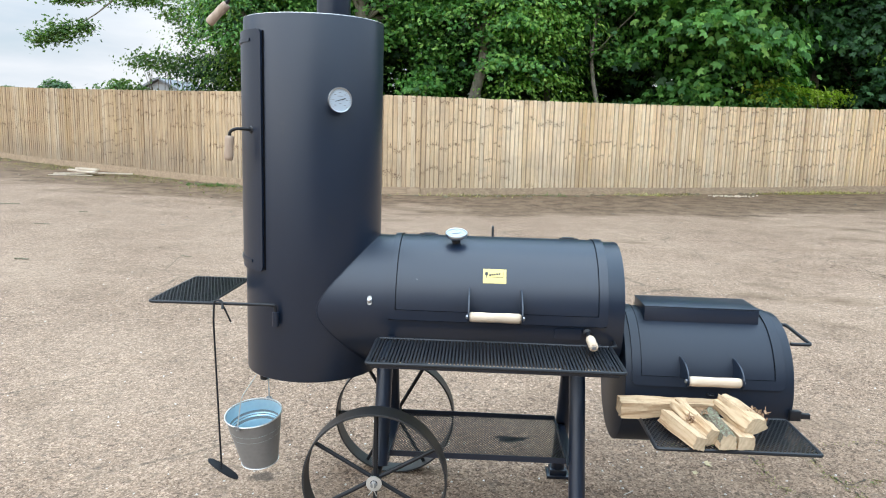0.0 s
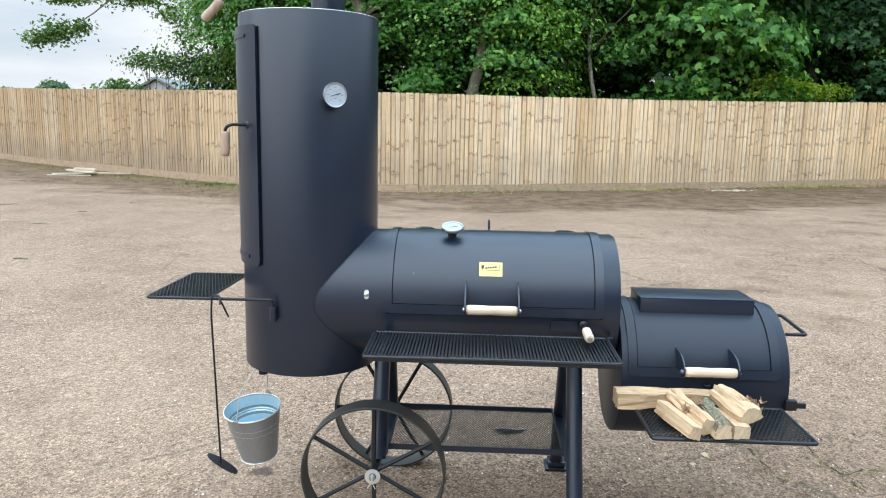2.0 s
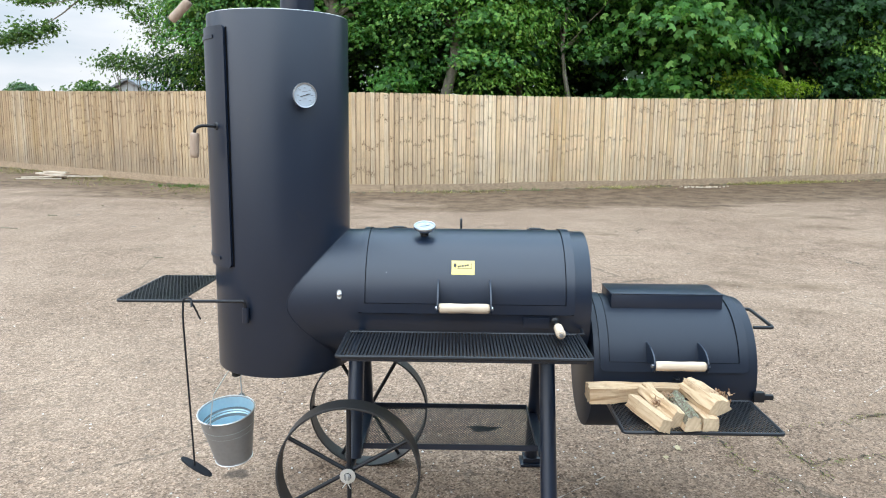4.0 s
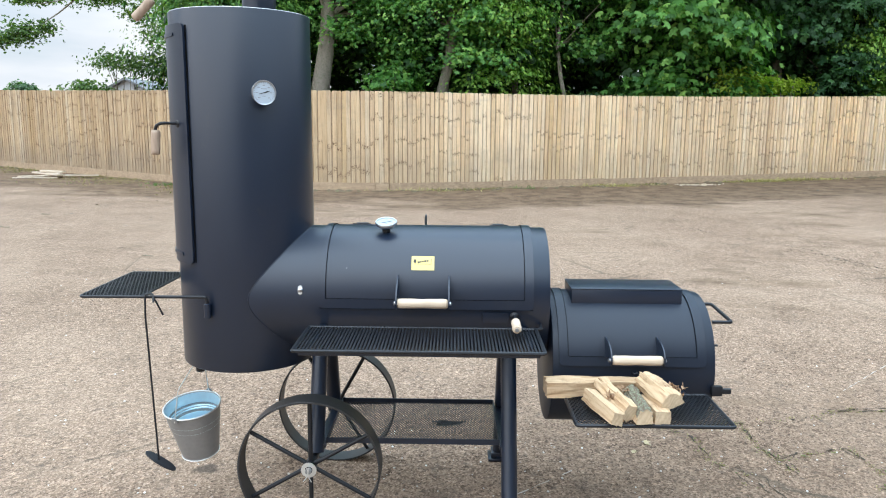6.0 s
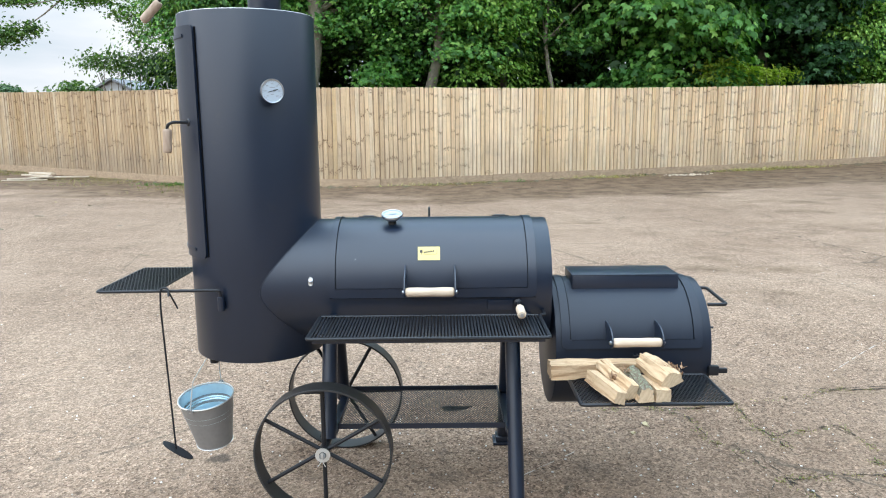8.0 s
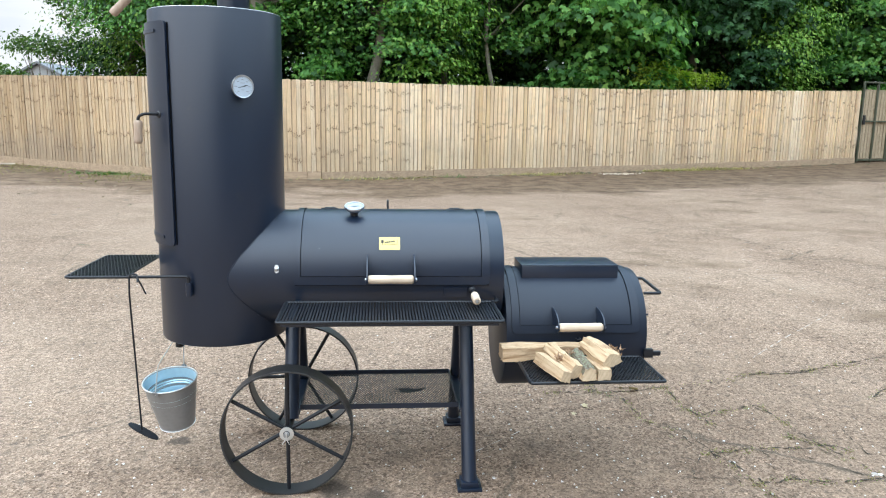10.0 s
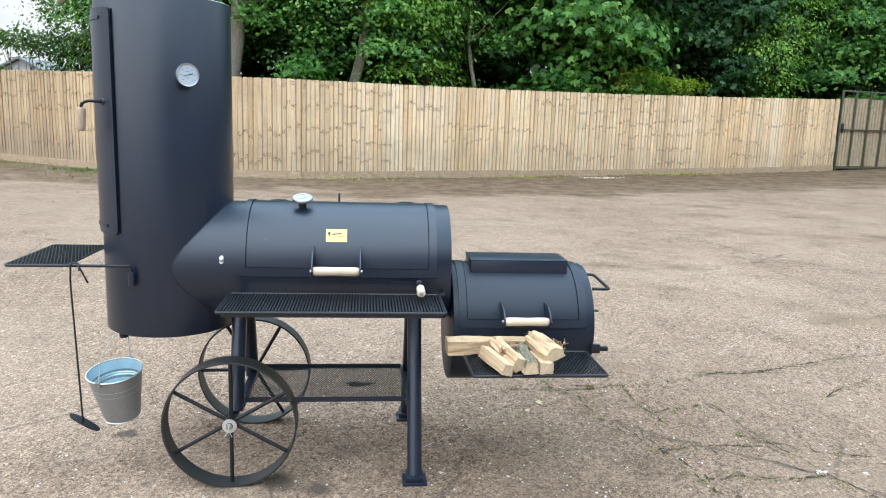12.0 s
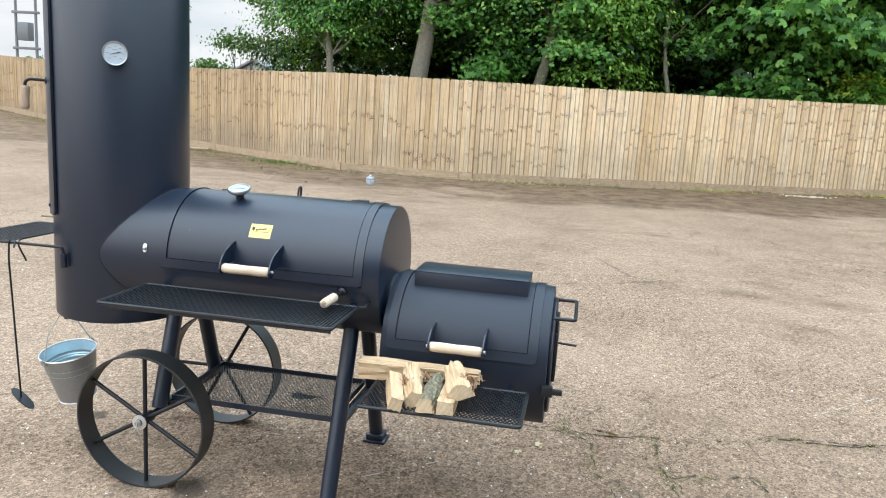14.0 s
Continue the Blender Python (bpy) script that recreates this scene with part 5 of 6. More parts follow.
def tree(x, y, height, trunk_r, lean, crown_c, radii, n_sprays, per, size, spread, material, seed, low=-0.95, form=LEAF, label="", top_c=None, dense=1.7, deep=120):
    rng = np.random.default_rng(seed)
    z0 = ground_z(x, y)
    t = thing("tree", (x, y, z0), label, "tree", "trees behind the fence")
    bm = bmesh.new()
    top = Vector((x + lean[0], y + lean[1], z0 + height * 0.62))
    pts = [Vector((x, y, z0 - 0.1)).lerp(top, i / 8) + Vector((0.10 * math.sin(i * 1.3 + seed), 0.08 * math.cos(i * 1.7 + seed), 0)) * (i > 0) for i in range(9)]
    tube(bm, pts, trunk_r, 14, r_end=trunk_r * 0.35)
    pl, ou, hubs = sprays(crown_c, radii, int(n_sprays * 0.44), per * dense * 2.0, spread * 1.08, rng, low=low, back=0.25, shell=0.45)
    sz = rng.uniform(0.6, 1.25, len(pl)) * size * 0.74
    picks = rng.choice(len(hubs), min(14, len(hubs)), replace=False)
    for q in picks:
        h = hubs[int(q)]
        s = min(0.9, max(0.68, (h[2] - z0) / (height * 0.62) * 0.75))
        i = int(s * 8)
        limb(bm, pts[i], h, min(0.055, trunk_r * 0.30 * (1.1 - s * 0.6)), 0.006, rng)
    part("trunk", bm, M_TRUNK, t)
    me = leaf_mesh("crown", pl - np.array(t.location), ou, sz, material, rng, form)
    ob = new("crown", me)
    ob.parent = t
    BASE[ob] = BASE[t]
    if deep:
        # dark leaves inside the crown; their shade is put into the leaf colour
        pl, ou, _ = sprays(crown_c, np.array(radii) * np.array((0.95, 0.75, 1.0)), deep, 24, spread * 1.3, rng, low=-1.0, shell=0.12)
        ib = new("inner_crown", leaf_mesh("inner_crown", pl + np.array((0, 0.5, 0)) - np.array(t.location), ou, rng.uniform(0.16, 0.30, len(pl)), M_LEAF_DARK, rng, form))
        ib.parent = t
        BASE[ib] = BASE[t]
    if top_c is not None:
        pl, ou, _ = sprays(top_c[0], top_c[1], top_c[2], top_c[3], 0.9, rng)
        me = leaf_mesh("upper_crown", pl - np.array(t.location), ou, rng.uniform(0.35, 0.6, len(pl)), material, rng, form)
        ub = new("upper_crown", me)
        ub.parent = t
        BASE[ub] = BASE[t]
    return t


def upper(x, y, r=3.4, z=9.6, n=85, per=32):
    return ((x, y, z), (r, r, 3.0), n, per)


# front row, from the open end of the fence to the gate
tree(-6.3, 18.2, 9.5, 0.20, (0.3, 0.0), (-5.45, 18.0, 4.5), (1.9, 2.0, 2.8), 340, 85, 0.105, 0.40, M_LEAF_LIGHT, 31, form=OVAL, label="bushy broadleaf tree with small yellowish green leaves", top_c=upper(-5.6, 18.4, 2.6))
tree(-4.55, 16.0, 7.0, 0.14, (-0.9, 0.1), (-5.0, 16.7, 4.75), (1.9, 1.3, 1.75), 190, 65, 0.13, 0.38, M_LEAF, 32, form=OVAL, label="slim leaning broadleaf tree with grey bark")
tree(-2.78, 16.2, 10.5, 0.30, (0.25, 0.2), (-2.3, 17.7, 5.3), (3.0, 2.3, 2.7), 210, 70, 0.15, 0.44, M_LEAF, 33, label="stout sycamore tree with pale grey trunk", top_c=upper(-2.2, 18.2))
tree(-0.06, 16.3, 10.0, 0.19, (0.9, 0.3), (0.4, 17.3, 4.7), (2.4, 1.9, 2.5), 210, 70, 0.15, 0.42, M_LEAF, 34, label="sycamore tree with leaning grey trunk", top_c=upper(0.6, 18.0))
tree(2.2, 17.9, 9.0, 0.12, (0.0, 0.3), (1.5, 17.0, 4.1), (1.5, 1.2, 2.1), 150, 75, 0.15, 0.36, M_LEAF_YELLOW, 35, form=OVAL, label="young tree with bright fresh green leaves", top_c=upper(2.2, 18.0, 2.0))
tree(3.5, 16.9, 9.0, 0.080, (-0.2, 0.2), (3.9, 18.1, 5.0), (2.1, 1.7, 2.4), 150, 65, 0.16, 0.42, M_LEAF, 36, label="slender tree with thin grey stem", top_c=upper(4.0, 18.6, 2.4))
tree(6.2, 18.8, 11.5, 0.22, (0.2, 0.2), (6.55, 18.0, 4.9), (2.55, 2.1, 2.9), 290, 70, 0.285, 0.46, M_LEAF, 37, label="large sycamore tree with broad lobed green leaves", top_c=upper(6.3, 18.6, 3.6))
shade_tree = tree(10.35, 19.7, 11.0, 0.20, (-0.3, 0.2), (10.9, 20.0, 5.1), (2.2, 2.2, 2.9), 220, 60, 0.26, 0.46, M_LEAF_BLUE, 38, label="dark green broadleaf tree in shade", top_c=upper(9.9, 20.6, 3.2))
tree(12.6, 20.6, 10.5, 0.17, (0.2, 0.2), (12.7, 19.7, 4.7), (1.25, 1.5, 2.6), 230, 75, 0.14, 0.44, M_LEAF_YELLOW, 39, form=OVAL, label="broadleaf tree with light green foliage", top_c=upper(12.6, 20.6, 2.8))
tree(16.2, 21.6, 11.0, 0.19, (-0.2, 0.2), (16.0, 21.0, 5.0), (2.8, 2.2, 3.0), 160, 75, 0.19, 0.46, M_LEAF, 40, label="broad green tree above the steel gate", top_c=upper(16.2, 21.6, 3.2))
tree(20.6, 23.0, 11.0, 0.20, (0.2, 0.2), (20.4, 22.4, 5.2), (3.0, 2.4, 3.2), 180, 60, 0.19, 0.5, M_LEAF, 41, label="broad green tree beyond the steel gate", top_c=upper(20.6, 23.0, 3.4))
bm = bmesh.new()
tube(bm, [(8.0, 19.6, 3.05), (8.67, 18.85, 3.38), (9.1, 18.8, 3.55), (9.65, 18.8, 3.82)], 0.035, 8, r_end=0.012)
tube(bm, [(8.0, 19.6, 3.05), (9.0, 19.8, 2.7), (10.3, 19.75, 2.6)], 0.04, 8, r_end=0.06)
part("bare_branch", bm, M_TRUNK, shade_tree, "bare pale grey branch")
# back row that closes the view, its leaf colour darkened as shade
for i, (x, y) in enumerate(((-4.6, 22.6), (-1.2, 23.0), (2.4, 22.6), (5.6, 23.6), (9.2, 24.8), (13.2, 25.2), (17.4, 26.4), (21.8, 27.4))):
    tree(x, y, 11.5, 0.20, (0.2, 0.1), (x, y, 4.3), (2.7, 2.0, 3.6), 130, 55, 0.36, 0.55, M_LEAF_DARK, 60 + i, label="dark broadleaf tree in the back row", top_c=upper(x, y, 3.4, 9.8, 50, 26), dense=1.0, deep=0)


def shrub(name, centre, radii, count, per, size, material, seed, label, form=OVAL, spread=0.3, gaps=True):
    rng = np.random.default_rng(seed)
    z0 = ground_z(centre[0], centre[1])
    t = thing(name, (centre[0], centre[1], z0), label, "shrub")
    pl, ou, hubs = sprays(centre, radii, count, per, spread, rng, gaps=gaps)
    bm = bmesh.new()
    for q in rng.choice(len(hubs), min(12, len(hubs)), replace=False):
        limb(bm, (centre[0] + rng.normal(0, 0.1), centre[1] + rng.normal(0, 0.1), z0 - 0.05), hubs[int(q)], 0.03, 0.006, rng, 0.3, 6)
    part("stem", bm, M_TRUNK, t)
    ob = new("crown", leaf_mesh("crown", pl - np.array(t.location), ou, rng.uniform(0.7, 1.2, len(pl)) * size, material, rng, form))
    ob.parent = t
    BASE[ob] = BASE[t]


shrub("shrub", (-9.9, 19.0, 1.95), (0.9, 0.7, 0.75), 40, 46, 0.11, M_LEAF_SKY, 80, "loose shrub showing over the fence", LEAF, 0.26)
shrub("shrub", (-8.4, 18.6, 3.15), (1.1, 0.4, 0.30), 26, 40, 0.10, M_LEAF_SKY, 87, "low leafy branch of a shrub before the outbuilding", OVAL, 0.30)
shrub("shrub", (-6.95, 18.9, 2.7), (1.05, 0.8, 1.05), 100, 50, 0.10, M_LEAF_DARK, 81, "open shrub beside the outbuilding", OVAL, 0.30)
shrub("shrub", (8.05, 17.1, 2.60), (0.75, 0.3, 0.50), 60, 50, 0.11, M_LEAF_LIME, 82, "low yellowish green shrub behind the fence", OVAL, 0.22, False)
shrub("shrub", (9.25, 17.4, 2.65), (0.75, 0.25, 0.20), 36, 40, 0.10, M_LEAF_LIME, 88, "yellowish green spray of a shrub above the fence", OVAL, 0.24, False)
for i, (x, y) in enumerate(((-3.4, 20.2), (-0.8, 20.6), (1.6, 20.2), (3.2, 20.4), (5.0, 21.0), (7.6, 21.4), (10.8, 22.6), (14.4, 23.2))):
    shrub("shrub", (x, y, 1.9), (1.5, 0.7, 1.3), 60, 42, 0.20, M_LEAF_DARK, 300 + i, "dark undergrowth between the trees", OVAL, 0.34)
shrub("shrub", (-1.2, 16.2, 2.15), (1.15, 0.6, 0.85), 60, 45, 0.13, M_LEAF, 83, "green shrub just behind the fence", LEAF, 0.26)
shrub("shrub", (3.9, 17.0, 1.6), (1.5, 0.6, 0.9), 60, 45, 0.12, M_LEAF_DARK, 84, "dark ivy shrub behind the fence", OVAL, 0.28)
shrub("shrub", (12.0, 19.4, 1.9), (2.0, 0.6, 0.8), 70, 45, 0.12, M_LEAF_DARK, 85, "dark shrub behind the fence", OVAL, 0.28)


# the long bough that hangs into the open sky
def hanging_bough():
    rng = np.random.default_rng(90)
    t = thing("hanging_bough", (-6.1, 18.2, 5.6), "long leafy bough hanging against the sky", "branch")
    bm = bmesh.new()
    limb(bm, (-6.1, 18.2, 5.6), (-9.6, 18.0, 4.75), 0.05, 0.025, rng, 0.3)
    limb(bm, (-9.6, 18.0, 4.75), (-11.5, 18.0, 3.75), 0.025, 0.006, rng, 0.3)
    limb(bm, (-9.6, 18.0, 4.75), (-11.0, 18.0, 4.6), 0.02, 0.006, rng, 0.2)
    part("branch", bm, M_TRUNK, t)
    cl, ol = [], []
    for c, s, n in (((-11.75, 18.0, 3.66), (0.45, 0.3, 0.24), 300), ((-11.15, 18.0, 3.84), (0.62, 0.3, 0.34), 460), ((-10.55, 18.0, 3.98), (0.35, 0.3, 0.2), 150), ((-10.9, 18.0, 4.72), (0.8, 0.3, 0.16), 330), ((-8.9, 18.1, 4.75), (1.1, 0.4, 0.25), 480), ((-8.0, 18.1, 4.35), (0.5, 0.4, 0.25), 220), ((-7.6, 18.0, 3.7), (0.35, 0.3, 0.5), 130), ((-8.5, 18.2, 3.15), (0.9, 0.3, 0.25), 260)):
        n = int(n * 1.5)
        p = np.array(c) + rng.normal(0, 0.5, (n, 3)) * np.array(s)
        cl.append(p)
        ol.append(rng.normal(0, 0.6, (n, 3)))
    pl = np.concatenate(cl) - np.array(t.location)
    ob = new("leaves", leaf_mesh("leaves", pl, np.concatenate(ol), rng.uniform(0.06, 0.11, len(pl)), M_LEAF_SKY, rng, LEAF))
    ob.parent = t
    BASE[ob] = BASE[t]


hanging_bough()


# ---- far things beyond the fence ----
def outbuilding():
    b = thing("outbuilding", (-13.7, 31.5, 0.0), "small grey outbuilding with a pitched roof beyond the fence", "shed")
    x0, x1, y0, y1, ze, zr = -15.2, -12.15, 30.0, 34.0, 2.4, 3.22
    grey = mat("pale_grey_render", (0.50, 0.51, 0.52), 0.85)
    roof = mat("grey_felt_roof", (0.24, 0.25, 0.26), 0.9)
    for m in (grey, roof):
        k = Net(m)
        n = k.noise(k.coords(), 2.5, 5)
        b0 = tuple(k.b.inputs["Base Color"].default_value)[:3]
        k.color(k.mix(n, tuple(q * 0.8 for q in b0), tuple(q * 1.15 for q in b0)))
    xm = (x0 + x1) / 2
    out = [(x0, 0), (x1, 0), (x1, ze), (xm, zr), (x0, ze)]
    bm = bmesh.new()
    plate(bm, out, -(y1 - y0), Matrix(((1, 0, 0, 0), (0, 0, -1, y0), (0, 1, 0, 0), (0, 0, 0, 1))) @ Matrix.Diagonal((1, 1, 1, 1)))
    part("wall", bm, grey, b, smooth=False)
    for s, xe in ((-1, x0), (1, x1)):
        bm = bmesh.new()
        xo, zo = xe + s * 0.22, ze - 0.10
        v = [(xm, y0 - 0.2, zr + 0.04), (xo, y0 - 0.2, zo + 0.04), (xo, y1 + 0.2, zo + 0.04), (xm, y1 + 0.2, zr + 0.04)]
        a = [bm.verts.new(p) for p in v]
        c = [bm.verts.new((p[0], p[1], p[2] + 0.09)) for p in v]
        bm.faces.new(a[::-1])
        bm.faces.new(c)
        for i in range(4):
            bm.faces.new((a[i], a[(i + 1) % 4], c[(i + 1) % 4], c[i]))
        part("roof", bm, roof, b, smooth=False)


outbuilding()


def pole_frame():
    p = thing("utility_pole_frame", (-30.5, 36.0, 0.0), "grey steel pole frame with equipment box beyond the fence", "utility pole")
    m = mat("weathered_grey_steel", (0.20, 0.21, 0.22), 0.6, 0.4)
    for x in (-31.2, -29.9):
        part("pole", tube(bmesh.new(), [(x, 36, 0), (x, 36, 8.5)], 0.09, 12, r_end=0.07), m, p)
    for z in (3.6, 5.6, 7.8):
        part("cross_arm", box(bmesh.new(), (-31.4, 35.9, z), (-29.7, 36.1, z + 0.14), 0.01), m, p)
    part("equipment_box", box(bmesh.new(), (-30.9, 35.7, 4.1), (-30.2, 36.2, 5.1), 0.03), m, p)


pole_frame()


def far_trees():
    rng = np.random.default_rng(120)
    for i, (x, y, z, r, h) in enumerate(((-36.6, 62, 3.9, 1.2, 0.9), (-47, 80, 4.2, 2.0, 0.8), (-53, 80, 4.2, 2.6, 1.0), (-60, 82, 4.3, 3.0, 1.0), (-67, 82, 4.4, 3.0, 1.2), (-42, 80, 4.0, 1.4, 0.7), (-36, 82, 4.0, 1.6, 0.6), (-76, 84, 4.4, 3.6, 1.4), (-88, 80, 4.4, 4.0, 1.6))):
        t = thing("tree", (x, y, 0), "rounded distant tree on the horizon", "tree", "distant trees")
        bm = bmesh.new()
        tube(bm, [(x, y, -0.1), (x + 0.1, y, z)], 0.18, 8, r_end=0.08)
        part("trunk", bm, M_TRUNK, t)
        pl, ou, _ = sprays((x, y, z), (r, r * 0.8, h), 110, 22, 0.25, rng, low=-0.6)
        ob = new("crown", leaf_mesh("crown", pl - np.array(t.location), ou, rng.uniform(0.18, 0.34, len(pl)), M_LEAF_HAZE, rng, OVAL))
        ob.parent = t
        BASE[ob] = BASE[t]


far_trees()

# ---- steel gate beside the fence ----
GA, GB = Vector((14.86, 18.415)), Vector((19.6, 19.9))


def gate():
    d = (GB - GA).normalized()
    n = Vector((d.y, -d.x))
    z0 = 0.25
    g = thing("steel_gate", (GA.x, GA.y, z0), "tall green steel gate backed with timber boards", "gate")
    ang = math.atan2(d.y, d.x)
    m = Matrix.Translation((GA.x, GA.y, z0)) @ Matrix.Rotation(ang, 4, 'Z')
    L = (GB - GA).length
    for x in (0.03, 0.62, 1.24, 1.90, 2.6, 3.3, 4.0, L - 0.03):
        part("upright_bar", box(bmesh.new(), (x - 0.024, -0.03, 0.0), (x + 0.024, 0.03, 2.40), 0.004, m), M_GATE, g)
    for z in (0.06, 1.22, 2.37):
        part("cross_bar", box(bmesh.new(), (0.06, -0.022, z - 0.022), (L - 0.06, 0.022, z + 0.022), 0.004, m), M_GATE, g)
    part("lock_box", box(bmesh.new(), (0.06, -0.075, 1.12), (0.14, -0.031, 1.40), 0.006, m), M_INK, g, "dark steel lock box")
    x = 0.08
    board = box(bmesh.new(), (0, 0, 0), (0.104, 0.020, 2.06), 0.003)
    me = finish("board", board, M_BOARD_GATE, False)
    while x < L - 0.15:
        ob = new("board", me)
        ob.parent = g
        ob.matrix_basis = Matrix.Rotation(ang, 4, 'Z') @ Matrix.Translation((x, 0.034, 0.10))
        x += 0.128


M_BOARD_GATE = wood("weathered_gate_board", (0.58, 0.46, 0.31), (0.34, 0.26, 0.17), (40, 40, 1.5), True, 0.85)
gate()


# ---- small things on the yard ----
def bottle():
    b = thing("water_bottle", (-2.36, 11.0, ground_z(-2.36, 11.0)), "clear bluish plastic water bottle standing on the tarmac", "bottle")
    x, y, z = b.location
    m = mat("clear_blue_plastic", (0.60, 0.68, 0.76), 0.12, 0, 0.6)
    m.node_tree.nodes["Principled BSDF"].inputs["Transmission Weight"].default_value = 0.55
    part("bottle_body", lathe(bmesh.new(), [(0, 0), (0.080, 0), (0.086, 0.01), (0.086, 0.04), (0.081, 0.048), (0.086, 0.056), (0.086, 0.085), (0.081, 0.092), (0.085, 0.10), (0.082, 0.125), (0.055, 0.15), (0.024, 0.158), (0.022, 0.165), (0, 0.165)], (x, y, z), (0, 0, 1), 28), m, b)
    part("bottle_cap", lathe(bmesh.new(), [(0, 0.166), (0.025, 0.166), (0.025, 0.182), (0, 0.183)], (x, y, z), (0, 0, 1), 18), mat("pale_plastic_cap", (0.7, 0.72, 0.74), 0.4), b)


bottle()


def batten(a, b, w, h, label):
    a, b = Vector(a), Vector(b)
    d = (b - a).normalized()
    s = d.cross(Vector((0, 0, 1))).normalized()
    u = s.cross(d)
    q = Matrix(((d.x, s.x, u.x), (d.y, s.y, u.y), (d.z, s.z, u.z))).to_4x4()
    L = (b - a).length
    bm = box(bmesh.new(), (0, -w / 2, -h / 2), (L, w / 2, h / 2), 0.003)
    ob = new("timber_offcut", finish("timber_offcut", bm, M_BATTEN))
    ob.matrix_basis = Matrix.Translation(a) @ q
    tagged(ob, label, "timber offcut", "scrap timber by the fence")


gz = ground_z(-9.4, 15.6)
batten((-9.95, 15.1, gz + 0.03), (-8.9, 15.55, gz + 0.04), 0.10, 0.03, "pale timber offcut lying on the ground")
batten((-9.9, 15.75, gz + 0.09), (-8.95, 15.2, gz + 0.07), 0.14, 0.04, "wide pale timber offcut on a scrap heap")
batten((-9.1, 15.35, gz + 0.05), (-8.2, 15.6, gz + 0.04), 0.08, 0.03, "long thin timber offcut lying on the ground")
batten((-9.9, 14.8, gz + 0.02), (-8.9, 14.95, gz + 0.02), 0.06, 0.02, "thin timber lath lying on the ground")
batten((-9.6, 15.55, gz + 0.14), (-9.0, 15.45, gz + 0.12), 0.16, 0.05, "short timber block on top of the scrap heap")


def ribbon(bm, pts, w, rng, z=0.003, step=0.022, wob=0.02, gaps=0.0):
    """An uneven thin strip along a path on the ground."""
    path = []
    for a, b in zip(pts, pts[1:]):
        a, b = np.array(a, float), np.array(b, float)
        n = max(2, int(np.linalg.norm(b - a) / step))
        for i in range(n):
            path.append(a + (b - a) * i / n)
    path.append(np.array(pts[-1], float))
    path = np.array(path)
    drift = np.cumsum(rng.normal(0, wob * 0.5, path.shape), axis=0)
    drift -= np.linspace(0, 1, len(path))[:, None] * drift[-1]
    path = path + drift * 0.6 + rng.normal(0, wob * 0.35, path.shape)
    d = np.gradient(path, axis=0)
    nrm = np.stack([-d[:, 1], d[:, 0]], 1) / (np.linalg.norm(d, axis=1)[:, None] + 1e-9)
    wide = w * np.clip(rng.normal(0.6, 0.5, len(path)), 0.08, 2.0)
    prev, broken = None, 0
    for p, q, k in zip(path, nrm, wide):
        if gaps and rng.random() < gaps:
            broken = 2
        l, r = p + q * k / 2, p - q * k / 2
        cur = [bm.verts.new((c[0], c[1], ground_z(c[0], c[1]) + z)) for c in (l, r)]
        if prev and not broken:
            bm.faces.new((prev[0], prev[1], cur[1], cur[0]))
        broken = max(0, broken - 1)
        prev = cur


